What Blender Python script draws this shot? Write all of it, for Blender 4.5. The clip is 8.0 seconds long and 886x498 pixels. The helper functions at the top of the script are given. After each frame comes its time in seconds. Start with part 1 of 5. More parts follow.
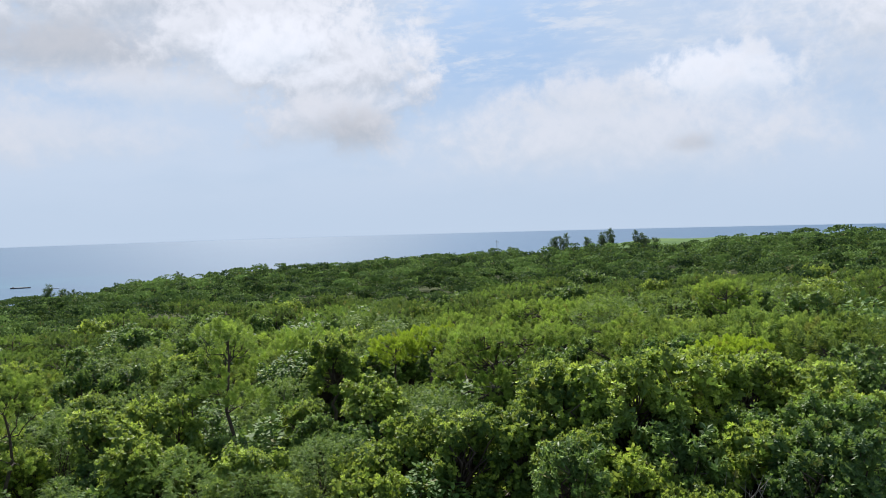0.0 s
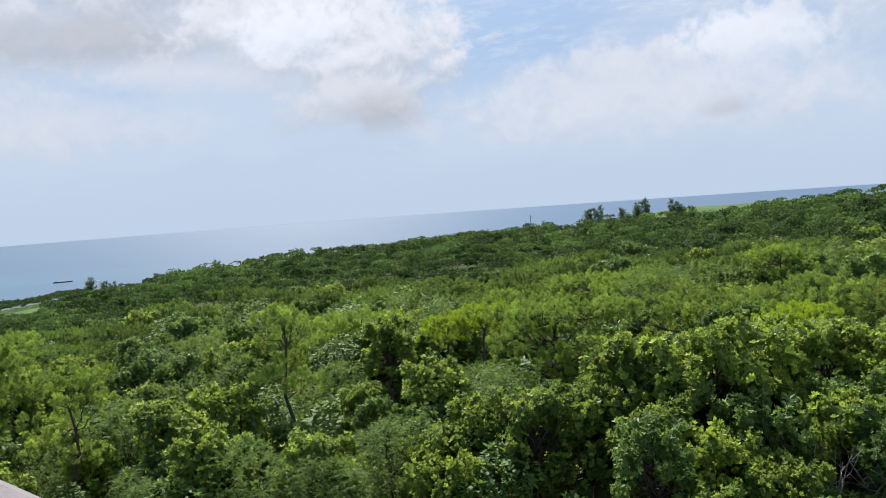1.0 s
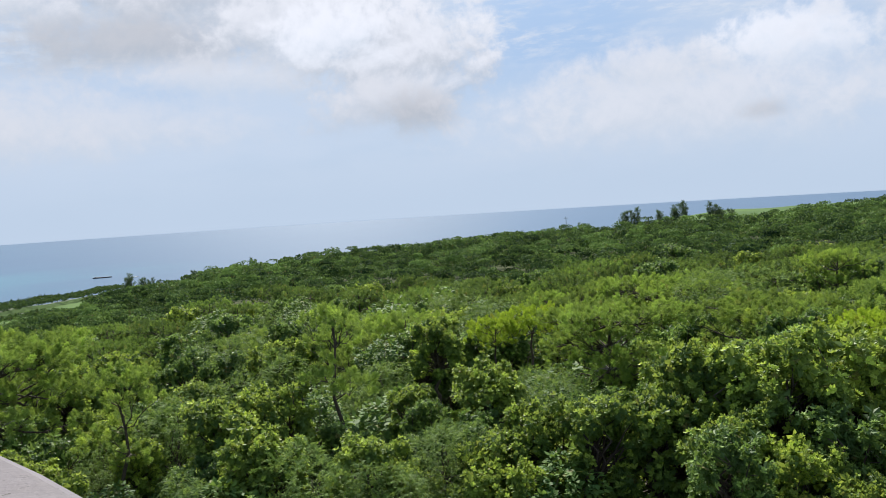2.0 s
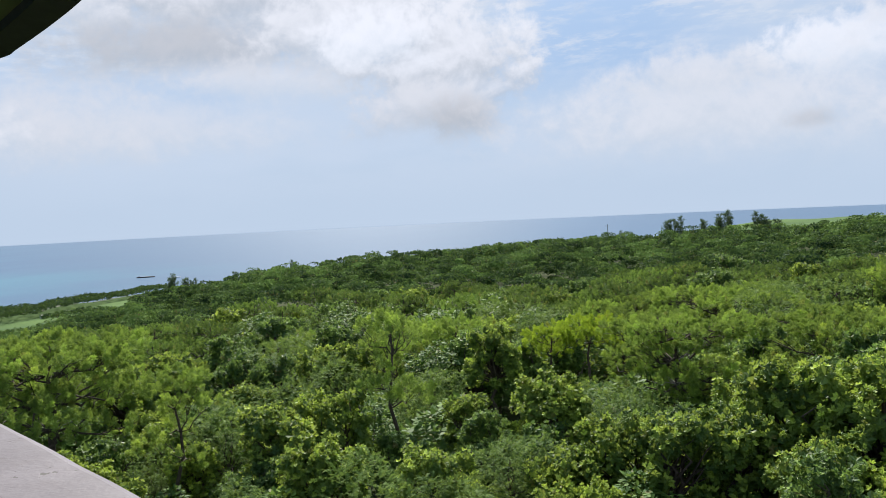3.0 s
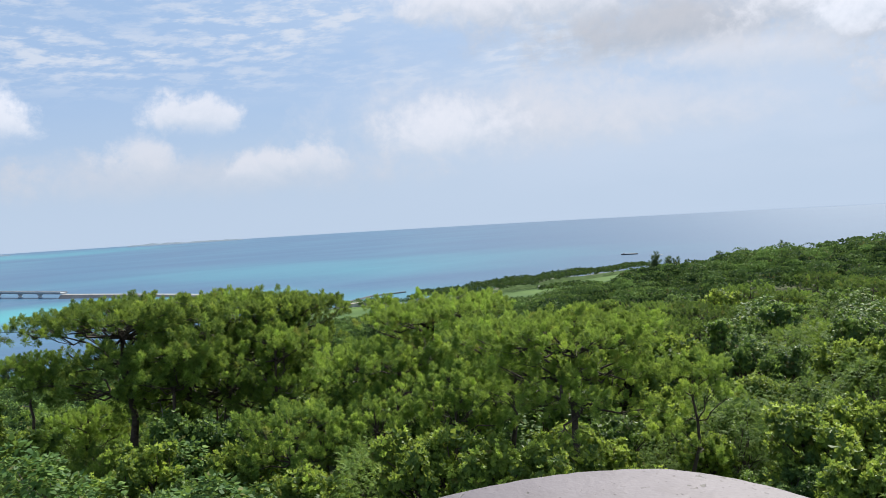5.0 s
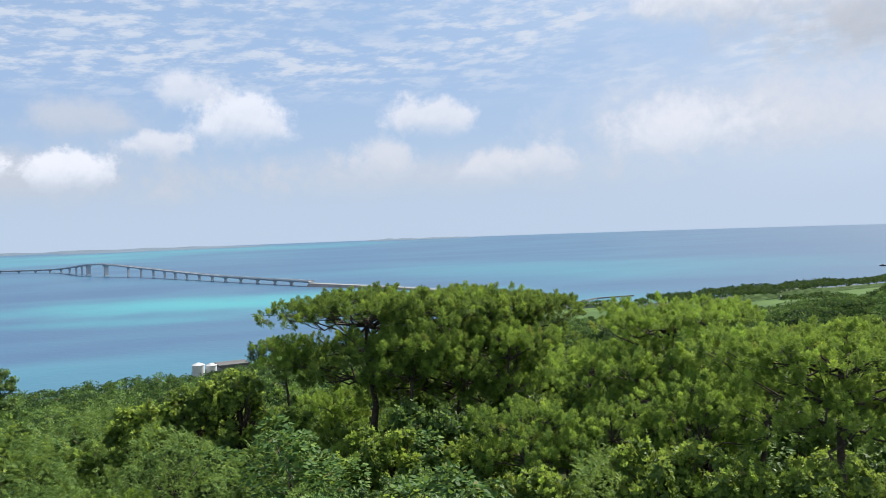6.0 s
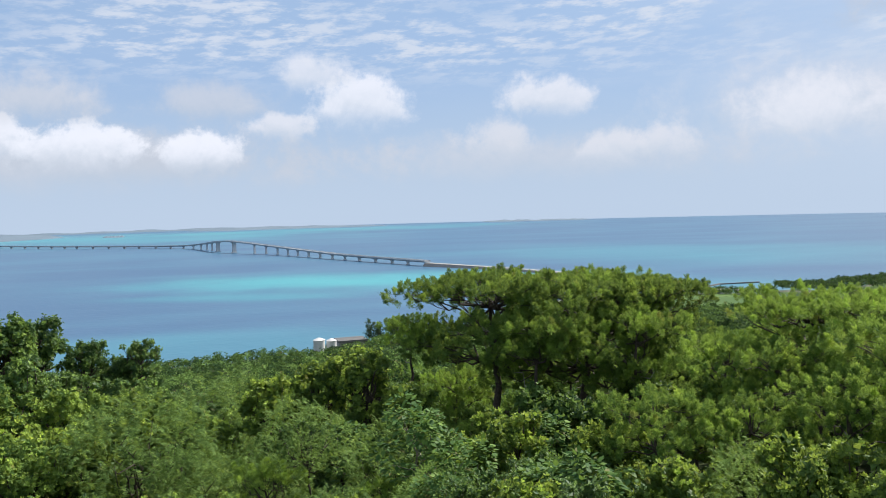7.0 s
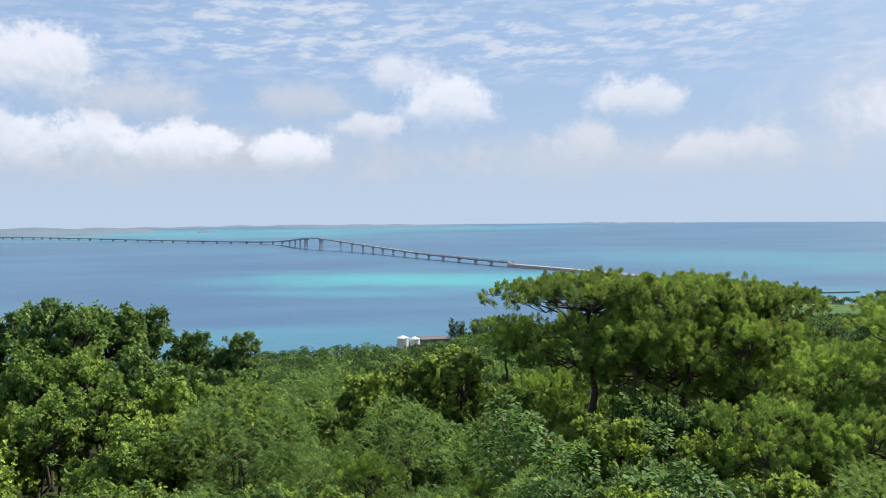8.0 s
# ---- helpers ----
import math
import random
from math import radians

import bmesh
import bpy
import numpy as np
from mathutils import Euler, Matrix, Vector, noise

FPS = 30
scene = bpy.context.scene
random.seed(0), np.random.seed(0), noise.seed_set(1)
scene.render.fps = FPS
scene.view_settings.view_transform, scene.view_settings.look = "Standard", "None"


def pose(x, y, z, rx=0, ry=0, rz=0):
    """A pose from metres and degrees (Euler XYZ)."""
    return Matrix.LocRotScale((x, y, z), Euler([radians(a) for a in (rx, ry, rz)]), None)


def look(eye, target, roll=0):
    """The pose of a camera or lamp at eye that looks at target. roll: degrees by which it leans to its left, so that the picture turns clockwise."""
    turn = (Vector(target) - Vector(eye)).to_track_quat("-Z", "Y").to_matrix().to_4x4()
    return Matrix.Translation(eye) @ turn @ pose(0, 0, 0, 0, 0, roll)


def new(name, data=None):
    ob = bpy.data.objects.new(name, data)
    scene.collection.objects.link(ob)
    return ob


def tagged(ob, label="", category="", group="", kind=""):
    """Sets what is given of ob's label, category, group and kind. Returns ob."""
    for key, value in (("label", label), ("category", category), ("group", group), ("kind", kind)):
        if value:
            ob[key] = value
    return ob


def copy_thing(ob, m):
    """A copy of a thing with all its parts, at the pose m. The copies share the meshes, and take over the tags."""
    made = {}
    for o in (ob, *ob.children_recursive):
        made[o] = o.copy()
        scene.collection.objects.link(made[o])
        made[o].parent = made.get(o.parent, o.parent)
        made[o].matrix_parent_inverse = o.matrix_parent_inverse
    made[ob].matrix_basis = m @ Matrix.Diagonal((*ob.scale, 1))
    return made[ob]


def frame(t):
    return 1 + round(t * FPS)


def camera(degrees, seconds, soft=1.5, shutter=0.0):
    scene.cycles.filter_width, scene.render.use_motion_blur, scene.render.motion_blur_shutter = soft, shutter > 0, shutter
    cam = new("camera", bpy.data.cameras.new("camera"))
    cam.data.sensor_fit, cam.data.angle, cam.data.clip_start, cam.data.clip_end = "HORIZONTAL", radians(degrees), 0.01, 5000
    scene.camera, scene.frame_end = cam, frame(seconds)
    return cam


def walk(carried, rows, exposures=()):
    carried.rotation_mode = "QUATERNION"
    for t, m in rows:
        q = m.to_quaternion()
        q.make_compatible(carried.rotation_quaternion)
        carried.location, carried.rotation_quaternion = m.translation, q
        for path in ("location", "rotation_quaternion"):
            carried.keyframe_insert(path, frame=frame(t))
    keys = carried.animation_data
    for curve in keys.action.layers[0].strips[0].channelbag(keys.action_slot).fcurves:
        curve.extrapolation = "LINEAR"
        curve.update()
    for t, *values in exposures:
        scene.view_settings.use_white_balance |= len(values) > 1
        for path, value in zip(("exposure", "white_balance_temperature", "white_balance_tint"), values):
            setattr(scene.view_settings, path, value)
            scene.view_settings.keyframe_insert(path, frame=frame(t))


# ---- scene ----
# The walk along the lookout's parapet: seconds, eye, heading (to the left of +Y), tilt, roll.
cam = camera(57.08, 8.0, 0.5)
ROWS = [
    (0.0, 4.258, -1.634, 87.982, 14.87, -2.09, -1.60),
    (0.5, 3.865, -1.604, 87.981, 16.16, -2.52, -2.98),
    (1.0, 3.383, -1.343, 87.970, 17.22, -3.52, -4.10),
    (1.5, 2.943, -1.129, 87.981, 18.51, -3.46, -3.79),
    (2.8, 1.720, -0.570, 87.985, 21.26, -2.98, -3.09),
    (3.0, 1.495, -0.477, 87.990, 22.19, -2.81, -2.72),
    (3.5, 1.050, -0.290, 87.975, 28.83, -2.57, -3.15),
    (3.8, 0.764, -0.167, 87.974, 33.68, -2.47, -3.51),
    (4.0, 0.571, -0.145, 87.976, 36.48, -3.04, -3.63),
    (4.3, 0.200, -0.050, 87.987, 41.04, -3.70, -4.14),
    (4.5, 0.000, 0.000, 88.000, 44.87, -4.04, -4.07),
    (4.8, -0.273, 0.030, 88.026, 50.87, -2.98, -4.26),
    (5.0, -0.385, 0.036, 88.015, 55.18, -2.55, -3.28),
    (5.2, -0.501, 0.013, 88.010, 58.85, -2.13, -2.89),
    (6.3, -1.127, -0.312, 88.000, 74.32, -2.18, -1.82),
    (6.5, -1.201, -0.402, 88.009, 76.00, -2.49, -1.75),
    (7.0, -1.345, -0.661, 88.019, 79.14, -2.88, -1.54),
    (7.5, -1.581, -1.018, 88.022, 82.61, -2.59, -0.90),
    (8.0, -1.594, -1.395, 88.018, 85.00, -2.74, -0.62),
]


def heading(x, y, z, az, tilt, roll):
    a, b = radians(az), radians(tilt)
    way = Vector((-math.sin(a) * math.cos(b), math.cos(a) * math.cos(b), math.sin(b)))
    return look((x, y, z), Vector((x, y, z)) + 10 * way, roll)


walk(cam, [(r[0], heading(*r[1:])) for r in ROWS])
scene.view_settings.exposure = 0.68

EYE = 88.0
rng = np.random.default_rng(11)


def polar(az, d):
    return -math.sin(radians(az)) * d, math.cos(radians(az)) * d


# ---- world and sun ----
SUN_AZ, SUN_EL = 27.0, 44.0
sun = new("sun", bpy.data.lights.new("sun", "SUN"))
sun.data.energy, sun.data.angle, sun.data.color = 5.0, radians(1.0), (1.0, 0.95, 0.86)
sx, sy = polar(SUN_AZ, 1.0)
sun.matrix_world = look((sx * 50, sy * 50, EYE + 50 * math.tan(radians(SUN_EL))), (0, 0, EYE))


class Nodes:
    """Short hand for node trees."""

    def __init__(self, tree):
        self.tree = tree
        tree.nodes.clear()

    def add(self, kind):
        return self.tree.nodes.new(kind)

    def link(self, a, b):
        self.tree.links.new(a, b)

    def put(self, socket, value):
        if isinstance(value, bpy.types.NodeSocket):
            self.link(value, socket)
        elif isinstance(value, (tuple, list)) and len(value) == 3 and socket.type == "RGBA":
            socket.default_value = (*value, 1)
        else:
            socket.default_value = value

    def math(self, op, a, b=0.0, clamp=False):
        n = self.add("ShaderNodeMath")
        n.operation, n.use_clamp = op, clamp
        self.put(n.inputs[0], a), self.put(n.inputs[1], b)
        return n.outputs[0]

    def step(self, x, lo, hi, out_lo=0.0, out_hi=1.0):
        n = self.add("ShaderNodeMapRange")
        n.interpolation_type = "SMOOTHSTEP"
        for i, v in enumerate((x, lo, hi, out_lo, out_hi)):
            self.put(n.inputs[i], v)
        return n.outputs[0]

    def mix(self, f, a, b, blend="MIX"):
        n = self.add("ShaderNodeMix")
        n.data_type, n.blend_type = "RGBA", blend
        self.put(n.inputs[0], f), self.put(n.inputs[6], a), self.put(n.inputs[7], b)
        return n.outputs[2]

    def noise(self, vec, scale, detail=4.0, rough=0.55, warp=0.0):
        n = self.add("ShaderNodeTexNoise")
        if vec is not None:
            self.link(vec, n.inputs["Vector"])
        n.inputs["Scale"].default_value, n.inputs["Detail"].default_value = scale, detail
        n.inputs["Roughness"].default_value, n.inputs["Distortion"].default_value = rough, warp
        return n.outputs[0]

    def xyz(self, x, y, z=0.0):
        n = self.add("ShaderNodeCombineXYZ")
        for i, v in enumerate((x, y, z)):
            self.put(n.inputs[i], v)
        return n.outputs[0]


def build_sky():
    world = bpy.data.worlds.new("sky")
    scene.world, world.use_nodes = world, True
    N = Nodes(world.node_tree)
    sky = N.add("ShaderNodeTexSky")
    sky.sky_type, sky.sun_disc = "NISHITA", False
    sky.air_density, sky.dust_density, sky.ozone_density = 1.0, 1.2, 2.0
    sky.sun_elevation, sky.sun_rotation = radians(SUN_EL), radians(-SUN_AZ)
    where = N.add("ShaderNodeTexCoord").outputs["Generated"]
    sep = N.add("ShaderNodeSeparateXYZ")
    N.link(where, sep.inputs[0])
    x, y, z = sep.outputs
    az = N.math("MULTIPLY", N.math("ARCTAN2", N.math("MULTIPLY", x, -1.0), y), 180 / math.pi)
    el = N.math("MULTIPLY", N.math("ARCSINE", z), 180 / math.pi)
    # cloud coordinates: degrees round the horizon and above it
    flat = N.xyz(az, el)
    wide = N.xyz(N.math("MULTIPLY", az, 0.45), N.math("MULTIPLY", el, 1.3))
    n_big = N.noise(wide, 0.16, 5, 0.55)
    n_puff = N.noise(flat, 0.30, 7, 0.58, 0.3)
    n_fine = N.noise(flat, 0.9, 5, 0.6)
    n_tiny = N.noise(flat, 2.6, 4, 0.6)
    n_above = N.noise(N.xyz(az, N.math("ADD", el, 0.55)), 0.30, 7, 0.58, 0.3)
    bumps = N.math("ADD", N.math("MULTIPLY", N.math("SUBTRACT", n_puff, 0.5), 2.5), N.math("MULTIPLY", N.math("SUBTRACT", n_fine, 0.5), 1.2))
    bumps = N.math("ADD", bumps, N.math("MULTIPLY", N.math("SUBTRACT", n_tiny, 0.5), 0.35))
    relief = N.math("MULTIPLY", N.math("SUBTRACT", n_puff, n_above), 2.4)

    blue = N.mix(1.0, sky.outputs[0], (0.125, 0.130, 0.128), "MULTIPLY")
    base = N.mix(N.step(el, 28.0, 9.0, 0.1, 0.85), blue, (0.33, 0.49, 0.77))
    base = N.mix(N.step(el, 10.0, 1.5, 0.0, 0.75), base, (0.50, 0.62, 0.78))
    # thin veil, thicker over the open sea than towards the bridge
    veil = N.math("MULTIPLY", N.step(az, 74.0, 40.0, 0.15, 0.85), N.step(n_big, 0.22, 0.58, 0.35, 1.0))
    gap = N.math("MULTIPLY", N.step(az, 0.0, 9.0), N.step(az, 20.0, 13.0))
    gap = N.math("MULTIPLY", gap, N.step(N.math("ADD", el, N.math("MULTIPLY", bumps, 1.5)), 6.0, 9.5))
    veil = N.math("MULTIPLY", veil, N.math("SUBTRACT", 1.0, N.math("MULTIPLY", gap, 0.85)))
    col = N.mix(veil, base, (0.585, 0.685, 0.845))
    # rippled high cloud
    rip = N.noise(N.xyz(N.math("ADD", N.math("MULTIPLY", az, 0.42), N.math("MULTIPLY", el, 0.3)), N.math("MULTIPLY", el, 1.5)), 0.95, 4, 0.62, 0.05)
    rip_at = N.math("MULTIPLY", N.step(el, 7.5, 11.0), N.step(el, 26.0, 16.0, 0.3, 1.0))
    rip_at = N.math("MULTIPLY", rip_at, N.math("MAXIMUM", N.step(az, 50.0, 66.0), N.step(n_big, 0.36, 0.55)))
    col = N.mix(N.math("MULTIPLY", N.math("MULTIPLY", N.step(rip, 0.42, 0.64), rip_at), N.step(n_big, 0.3, 0.62, 0.2, 0.8)), col, (0.70, 0.76, 0.87))

    def cloud(col, a, e, w, h, white=0.85, soft=0.7, solid=0.9, shade=0.35):
        """One cloud: a ragged ellipse, lit on top and greyer below."""
        dx = N.math("DIVIDE", N.math("SUBTRACT", az, a), w)
        dy = N.math("DIVIDE", N.math("SUBTRACT", el, e), h)
        r = N.math("SQRT", N.math("ADD", N.math("MULTIPLY", dx, dx), N.math("MULTIPLY", dy, dy)))
        body = N.step(N.math("ADD", r, N.math("MULTIPLY", bumps, -0.8)), 1.0 + soft * 0.6, 1.0 - soft * 0.6, 0.0, solid)
        lit = N.step(N.math("ADD", N.math("ADD", dy, relief), N.math("MULTIPLY", bumps, 0.45)), -1.1, 0.8)
        body = N.math("MULTIPLY", body, N.step(N.math("ADD", dy, N.math("MULTIPLY", bumps, 0.3)), -1.15, 0.05, 0.15, 1.0))
        low = white * (1 - shade)
        tone = N.mix(lit, (low * 0.88, low * 0.97, low * 1.12), (white * 0.945, white * 0.98, white * 1.09))
        return N.mix(body, col, tone)

    # the large grey-based bank over the sea
    col = cloud(col, 36, 14.5, 15, 5.2, 0.78, 0.9, 0.9, 0.32)
    col = cloud(col, 39.5, 11.0, 7.0, 1.9, 0.58, 1.0, 0.75, 0.12)
    col = cloud(col, 33.4, 8.9, 7.0, 1.5, 0.80, 1.0, 0.7, 0.12)
    col = cloud(col, 27.5, 12.5, 6.5, 4.0, 0.86, 0.7, 0.95, 0.28)
    col = cloud(col, 21.6, 10.0, 6.3, 4.4, 0.88, 0.5, 0.95, 0.38)
    col = cloud(col, 26.2, 11.6, 3.8, 2.2, 0.95, 0.7, 0.8, 0.12)
    col = cloud(col, 23.0, 6.6, 4.2, 1.9, 0.78, 0.8, 0.8, 0.25)
    col = cloud(col, 20.6, 6.0, 2.4, 1.4, 0.57, 0.9, 0.75, 0.12)
    # the soft bank past the blue gap
    col = cloud(col, 3, 5.0, 12, 3.4, 0.80, 1.0, 0.8, 0.12)
    col = cloud(col, -4.4, 8.8, 4.6, 1.9, 0.93, 0.6, 0.9, 0.14)
    col = cloud(col, 4.5, 8.0, 5.0, 1.4, 0.80, 0.8, 0.7, 0.12)
    col = cloud(col, -2.5, 4.6, 1.5, 0.7, 0.58, 1.0, 0.6, 0.1)
    col = cloud(col, -20, 12, 12, 6, 0.86, 1.0, 0.9, 0.25)
    # soft whites over the headland
    col = cloud(col, 42.1, 6.0, 8.0, 2.2, 0.77, 1.2, 0.6, 0.1)
    col = cloud(col, 52.0, 5.6, 8.5, 2.8, 0.76, 1.2, 0.7, 0.1)
    col = cloud(col, 54.2, 5.6, 4.0, 2.0, 0.86, 0.9, 0.85, 0.12)
    col = cloud(col, 50.0, 13.8, 8.0, 1.6, 0.84, 0.8, 0.85, 0.2)
    # cumulus towards the bridge, their feet lost in the haze
    col = cloud(col, 102.0, 3.2, 14.0, 2.1, 0.66, 1.0, 0.8, 0.06)
    col = cloud(col, 71.0, 3.0, 12.0, 1.7, 0.70, 1.0, 0.6, 0.08)
    col = cloud(col, 94.2, 7.3, 3.8, 1.3, 0.70, 1.0, 0.65, 0.1)
    col = cloud(col, 90.0, 5.8, 2.1, 1.0, 0.84, 0.6, 0.85, 0.14)
    col = cloud(col, 84.8, 7.3, 3.5, 1.7, 0.92, 0.55, 0.92, 0.18)
    col = cloud(col, 88.0, 9.2, 2.3, 1.3, 0.86, 0.7, 0.8, 0.12)
    col = cloud(col, 71.5, 7.3, 2.9, 1.5, 0.86, 0.6, 0.88, 0.14)
    col = cloud(col, 74.7, 4.5, 2.5, 1.4, 0.78, 0.7, 0.8, 0.1)
    col = cloud(col, 67.3, 3.7, 2.4, 1.2, 0.80, 0.7, 0.8, 0.1)
    col = cloud(col, 63.7, 4.0, 2.1, 1.3, 0.80, 0.7, 0.8, 0.1)
    col = cloud(col, 112.0, 4.6, 2.6, 1.8, 0.92, 0.45, 0.92, 0.2)
    col = cloud(col, 108.2, 4.8, 2.6, 1.6, 0.93, 0.4, 0.96, 0.2)
    col = cloud(col, 103.2, 4.4, 3.8, 1.5, 0.94, 0.45, 0.95, 0.2)
    col = cloud(col, 95.2, 4.1, 2.8, 1.4, 0.94, 0.45, 0.95, 0.2)
    col = cloud(col, 105.5, 7.4, 3.6, 1.7, 0.72, 0.9, 0.75, 0.12)
    col = cloud(col, 111.0, 9.2, 3.4, 2.5, 0.90, 0.5, 0.95, 0.22)
    col = cloud(col, 118, 5.5, 5.0, 2.4, 0.88, 0.6, 0.9, 0.25)
    # a broken sky all round
    rest = N.math("MULTIPLY", N.step(n_big, 0.50, 0.66, 0.0, 0.45), N.step(el, 17.0, 24.0))
    col = N.mix(rest, col, (0.72, 0.75, 0.80))
    # pale air along the horizon, and the far sea below it
    col = N.mix(N.step(el, 4.5, -0.3, 0.0, 0.85), col, (0.52, 0.635, 0.80))
    col = N.mix(N.step(el, -0.92, -1.08, 0.0, 0.7), col, (0.40, 0.51, 0.68))
    bg = N.add("ShaderNodeBackground")
    N.link(col, bg.inputs[0])
    bg.inputs[1].default_value = 0.627
    N.link(bg.outputs[0], N.add("ShaderNodeOutputWorld").inputs[0])


build_sky()


# ---- materials ----
def material(name):
    m = bpy.data.materials.new(name)
    m.use_nodes = True
    return m, Nodes(m.node_tree)


def finish(N, shader):
    N.link(shader, N.add("ShaderNodeOutputMaterial").inputs[0])


def bumped(N, height, strength, distance):
    b = N.add("ShaderNodeBump")
    b.inputs["Strength"].default_value, b.inputs["Distance"].default_value = strength, distance
    N.link(height, b.inputs["Height"])
    return b.outputs[0]


def glossy_base(N, color, rough=0.5, metal=0.0, spec=0.5, normal=None):
    p = N.add("ShaderNodeBsdfPrincipled")
    N.put(p.inputs["Base Color"], color), N.put(p.inputs["Roughness"], rough)
    p.inputs["Metallic"].default_value, p.inputs["Specular IOR Level"].default_value = metal, spec
    if normal is not None:
        N.link(normal, p.inputs["Normal"])
    return p.outputs[0]


def foliage(name, dark, light, tint, rough=0.45, through_light=0.35, crowns=False, spec=0.4, sway=0.35, young=False):
    """Leaves: each twig and each tree has its own shade between dark and light; tint is the odd yellow one."""
    m, N = material(name)
    geo = N.add("ShaderNodeNewGeometry")
    leaf, pos = geo.outputs["Random Per Island"], geo.outputs["Position"]
    if crowns:
        tone = N.add("ShaderNodeAttribute")
        tone.attribute_name = "tone"
        tree = tone.outputs["Fac"]
    else:
        tree = N.add("ShaderNodeObjectInfo").outputs["Random"]
    f = N.math("ADD", N.math("MULTIPLY", N.math("POWER", leaf, 2.3), 1 - sway), N.math("MULTIPLY", N.math("POWER", tree, 1.7), sway))
    f = N.math("MULTIPLY", f, N.step(N.noise(pos, 1.3 if not crowns else 0.3, 3, 0.6), 0.36, 0.62, 0.5, 1.25))
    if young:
        # old leaves stay dark, twig-end ones pale: new growth, and lit tips painted in
        brightened = N.add("ShaderNodeAttribute")
        brightened.attribute_name = "young"
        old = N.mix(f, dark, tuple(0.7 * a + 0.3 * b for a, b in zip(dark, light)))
        col = N.mix(N.math("MULTIPLY", brightened.outputs["Fac"], N.step(tree, 0.0, 1.0, 0.6, 1.0)), old, light)
    else:
        col = N.mix(f, dark, light)
    odd = N.math("MULTIPLY", N.step(N.noise(pos, 0.45, 3, 0.6), 0.50, 0.66), N.step(leaf, 0.45, 0.9))
    col = N.mix(N.math("MULTIPLY", odd, 0.7), col, tint)
    col = N.mix(N.step(leaf, 0.975, 0.985, 0.0, 0.6), col, (0.16, 0.11, 0.05))
    body = glossy_base(N, col, rough, 0, spec)
    back = N.add("ShaderNodeBsdfTranslucent")
    N.link(N.mix(0.45, col, tint), back.inputs[0])
    both = N.add("ShaderNodeMixShader")
    both.inputs[0].default_value = through_light
    N.link(body, both.inputs[1]), N.link(back.outputs[0], both.inputs[2])
    finish(N, both.outputs[0])
    return m


def plain(name, a, b, scale, rough=0.8, bump=0.3, fine=6.0, depth=0.02, metal=0.0):
    m, N = material(name)
    pos = N.add("ShaderNodeNewGeometry").outputs["Position"]
    n1, n2 = N.noise(pos, scale, 5, 0.6), N.noise(pos, scale * fine, 4, 0.6)
    f = N.step(N.math("ADD", N.math("MULTIPLY", n1, 0.6), N.math("MULTIPLY", n2, 0.4)), 0.3, 0.7)
    finish(N, glossy_base(N, N.mix(f, a, b), rough, metal, 0.4, bumped(N, n2, bump, depth)))
    return m


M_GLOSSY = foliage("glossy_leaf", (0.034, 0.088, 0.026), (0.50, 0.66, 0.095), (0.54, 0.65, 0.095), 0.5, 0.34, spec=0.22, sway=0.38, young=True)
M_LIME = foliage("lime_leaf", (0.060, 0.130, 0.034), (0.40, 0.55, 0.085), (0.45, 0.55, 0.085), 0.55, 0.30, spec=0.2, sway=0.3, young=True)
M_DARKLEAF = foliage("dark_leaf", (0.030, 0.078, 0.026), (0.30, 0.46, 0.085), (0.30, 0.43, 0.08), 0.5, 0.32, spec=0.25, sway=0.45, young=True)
M_PINE = foliage("pine_needle", (0.042, 0.100, 0.032), (0.375, 0.545, 0.095), (0.46, 0.56, 0.09), 0.65, 0.30, spec=0.12, sway=0.5)
M_PINEWOOD = foliage("pine_wood_needle", (0.032, 0.084, 0.028), (0.28, 0.43, 0.08), (0.36, 0.47, 0.08), 0.65, 0.26, spec=0.12, sway=0.6)
# same pine needles as M_PINE, coloured brighter for sunlit crowns
M_SUNLITPINE = foliage("sunlit_pine_needle", (0.085, 0.18, 0.042), (0.48, 0.64, 0.11), (0.52, 0.64, 0.11), 0.65, 0.32, spec=0.12, sway=0.3)
M_YELLOW = foliage("yellow_needle", (0.22, 0.33, 0.035), (0.45, 0.60, 0.055), (0.52, 0.62, 0.05), 0.65, 0.35, spec=0.1)
M_FEATHER = foliage("feathery_leaf", (0.064, 0.120, 0.034), (0.30, 0.45, 0.10), (0.34, 0.46, 0.09), 0.65, 0.30, spec=0.1)
M_LARGE = foliage("large_leaf", (0.046, 0.115, 0.030), (0.20, 0.32, 0.065), (0.28, 0.40, 0.065), 0.6, 0.32, spec=0.2)
M_FAR = foliage("far_leaf", (0.011, 0.036, 0.018), (0.195, 0.31, 0.082), (0.21, 0.32, 0.068), 0.7, 0.20, True, spec=0.04, sway=0.82)
M_CASU = foliage("casuarina_twig", (0.06, 0.10, 0.055), (0.15, 0.21, 0.10), (0.15, 0.21, 0.09), 0.7, 0.3, spec=0.2)
M_BARK = plain("pine_bark", (0.035, 0.027, 0.022), (0.10, 0.08, 0.065), 6.0, 0.9, 0.6, 5.0, 0.02)
M_PALEBARK = plain("pale_bark", (0.12, 0.105, 0.09), (0.30, 0.27, 0.23), 5.0, 0.85, 0.4, 5.0, 0.01)
M_WHITE = plain("white_render", (0.48, 0.48, 0.48), (0.60, 0.60, 0.60), 0.3, 0.7, 0.1)
M_GREY = plain("grey_concrete", (0.22, 0.22, 0.21), (0.36, 0.35, 0.33), 0.2, 0.85, 0.2)
M_BRIDGE = plain("bridge_concrete", (0.40, 0.42, 0.44), (0.48, 0.49, 0.50), 0.02, 0.8, 0.0)
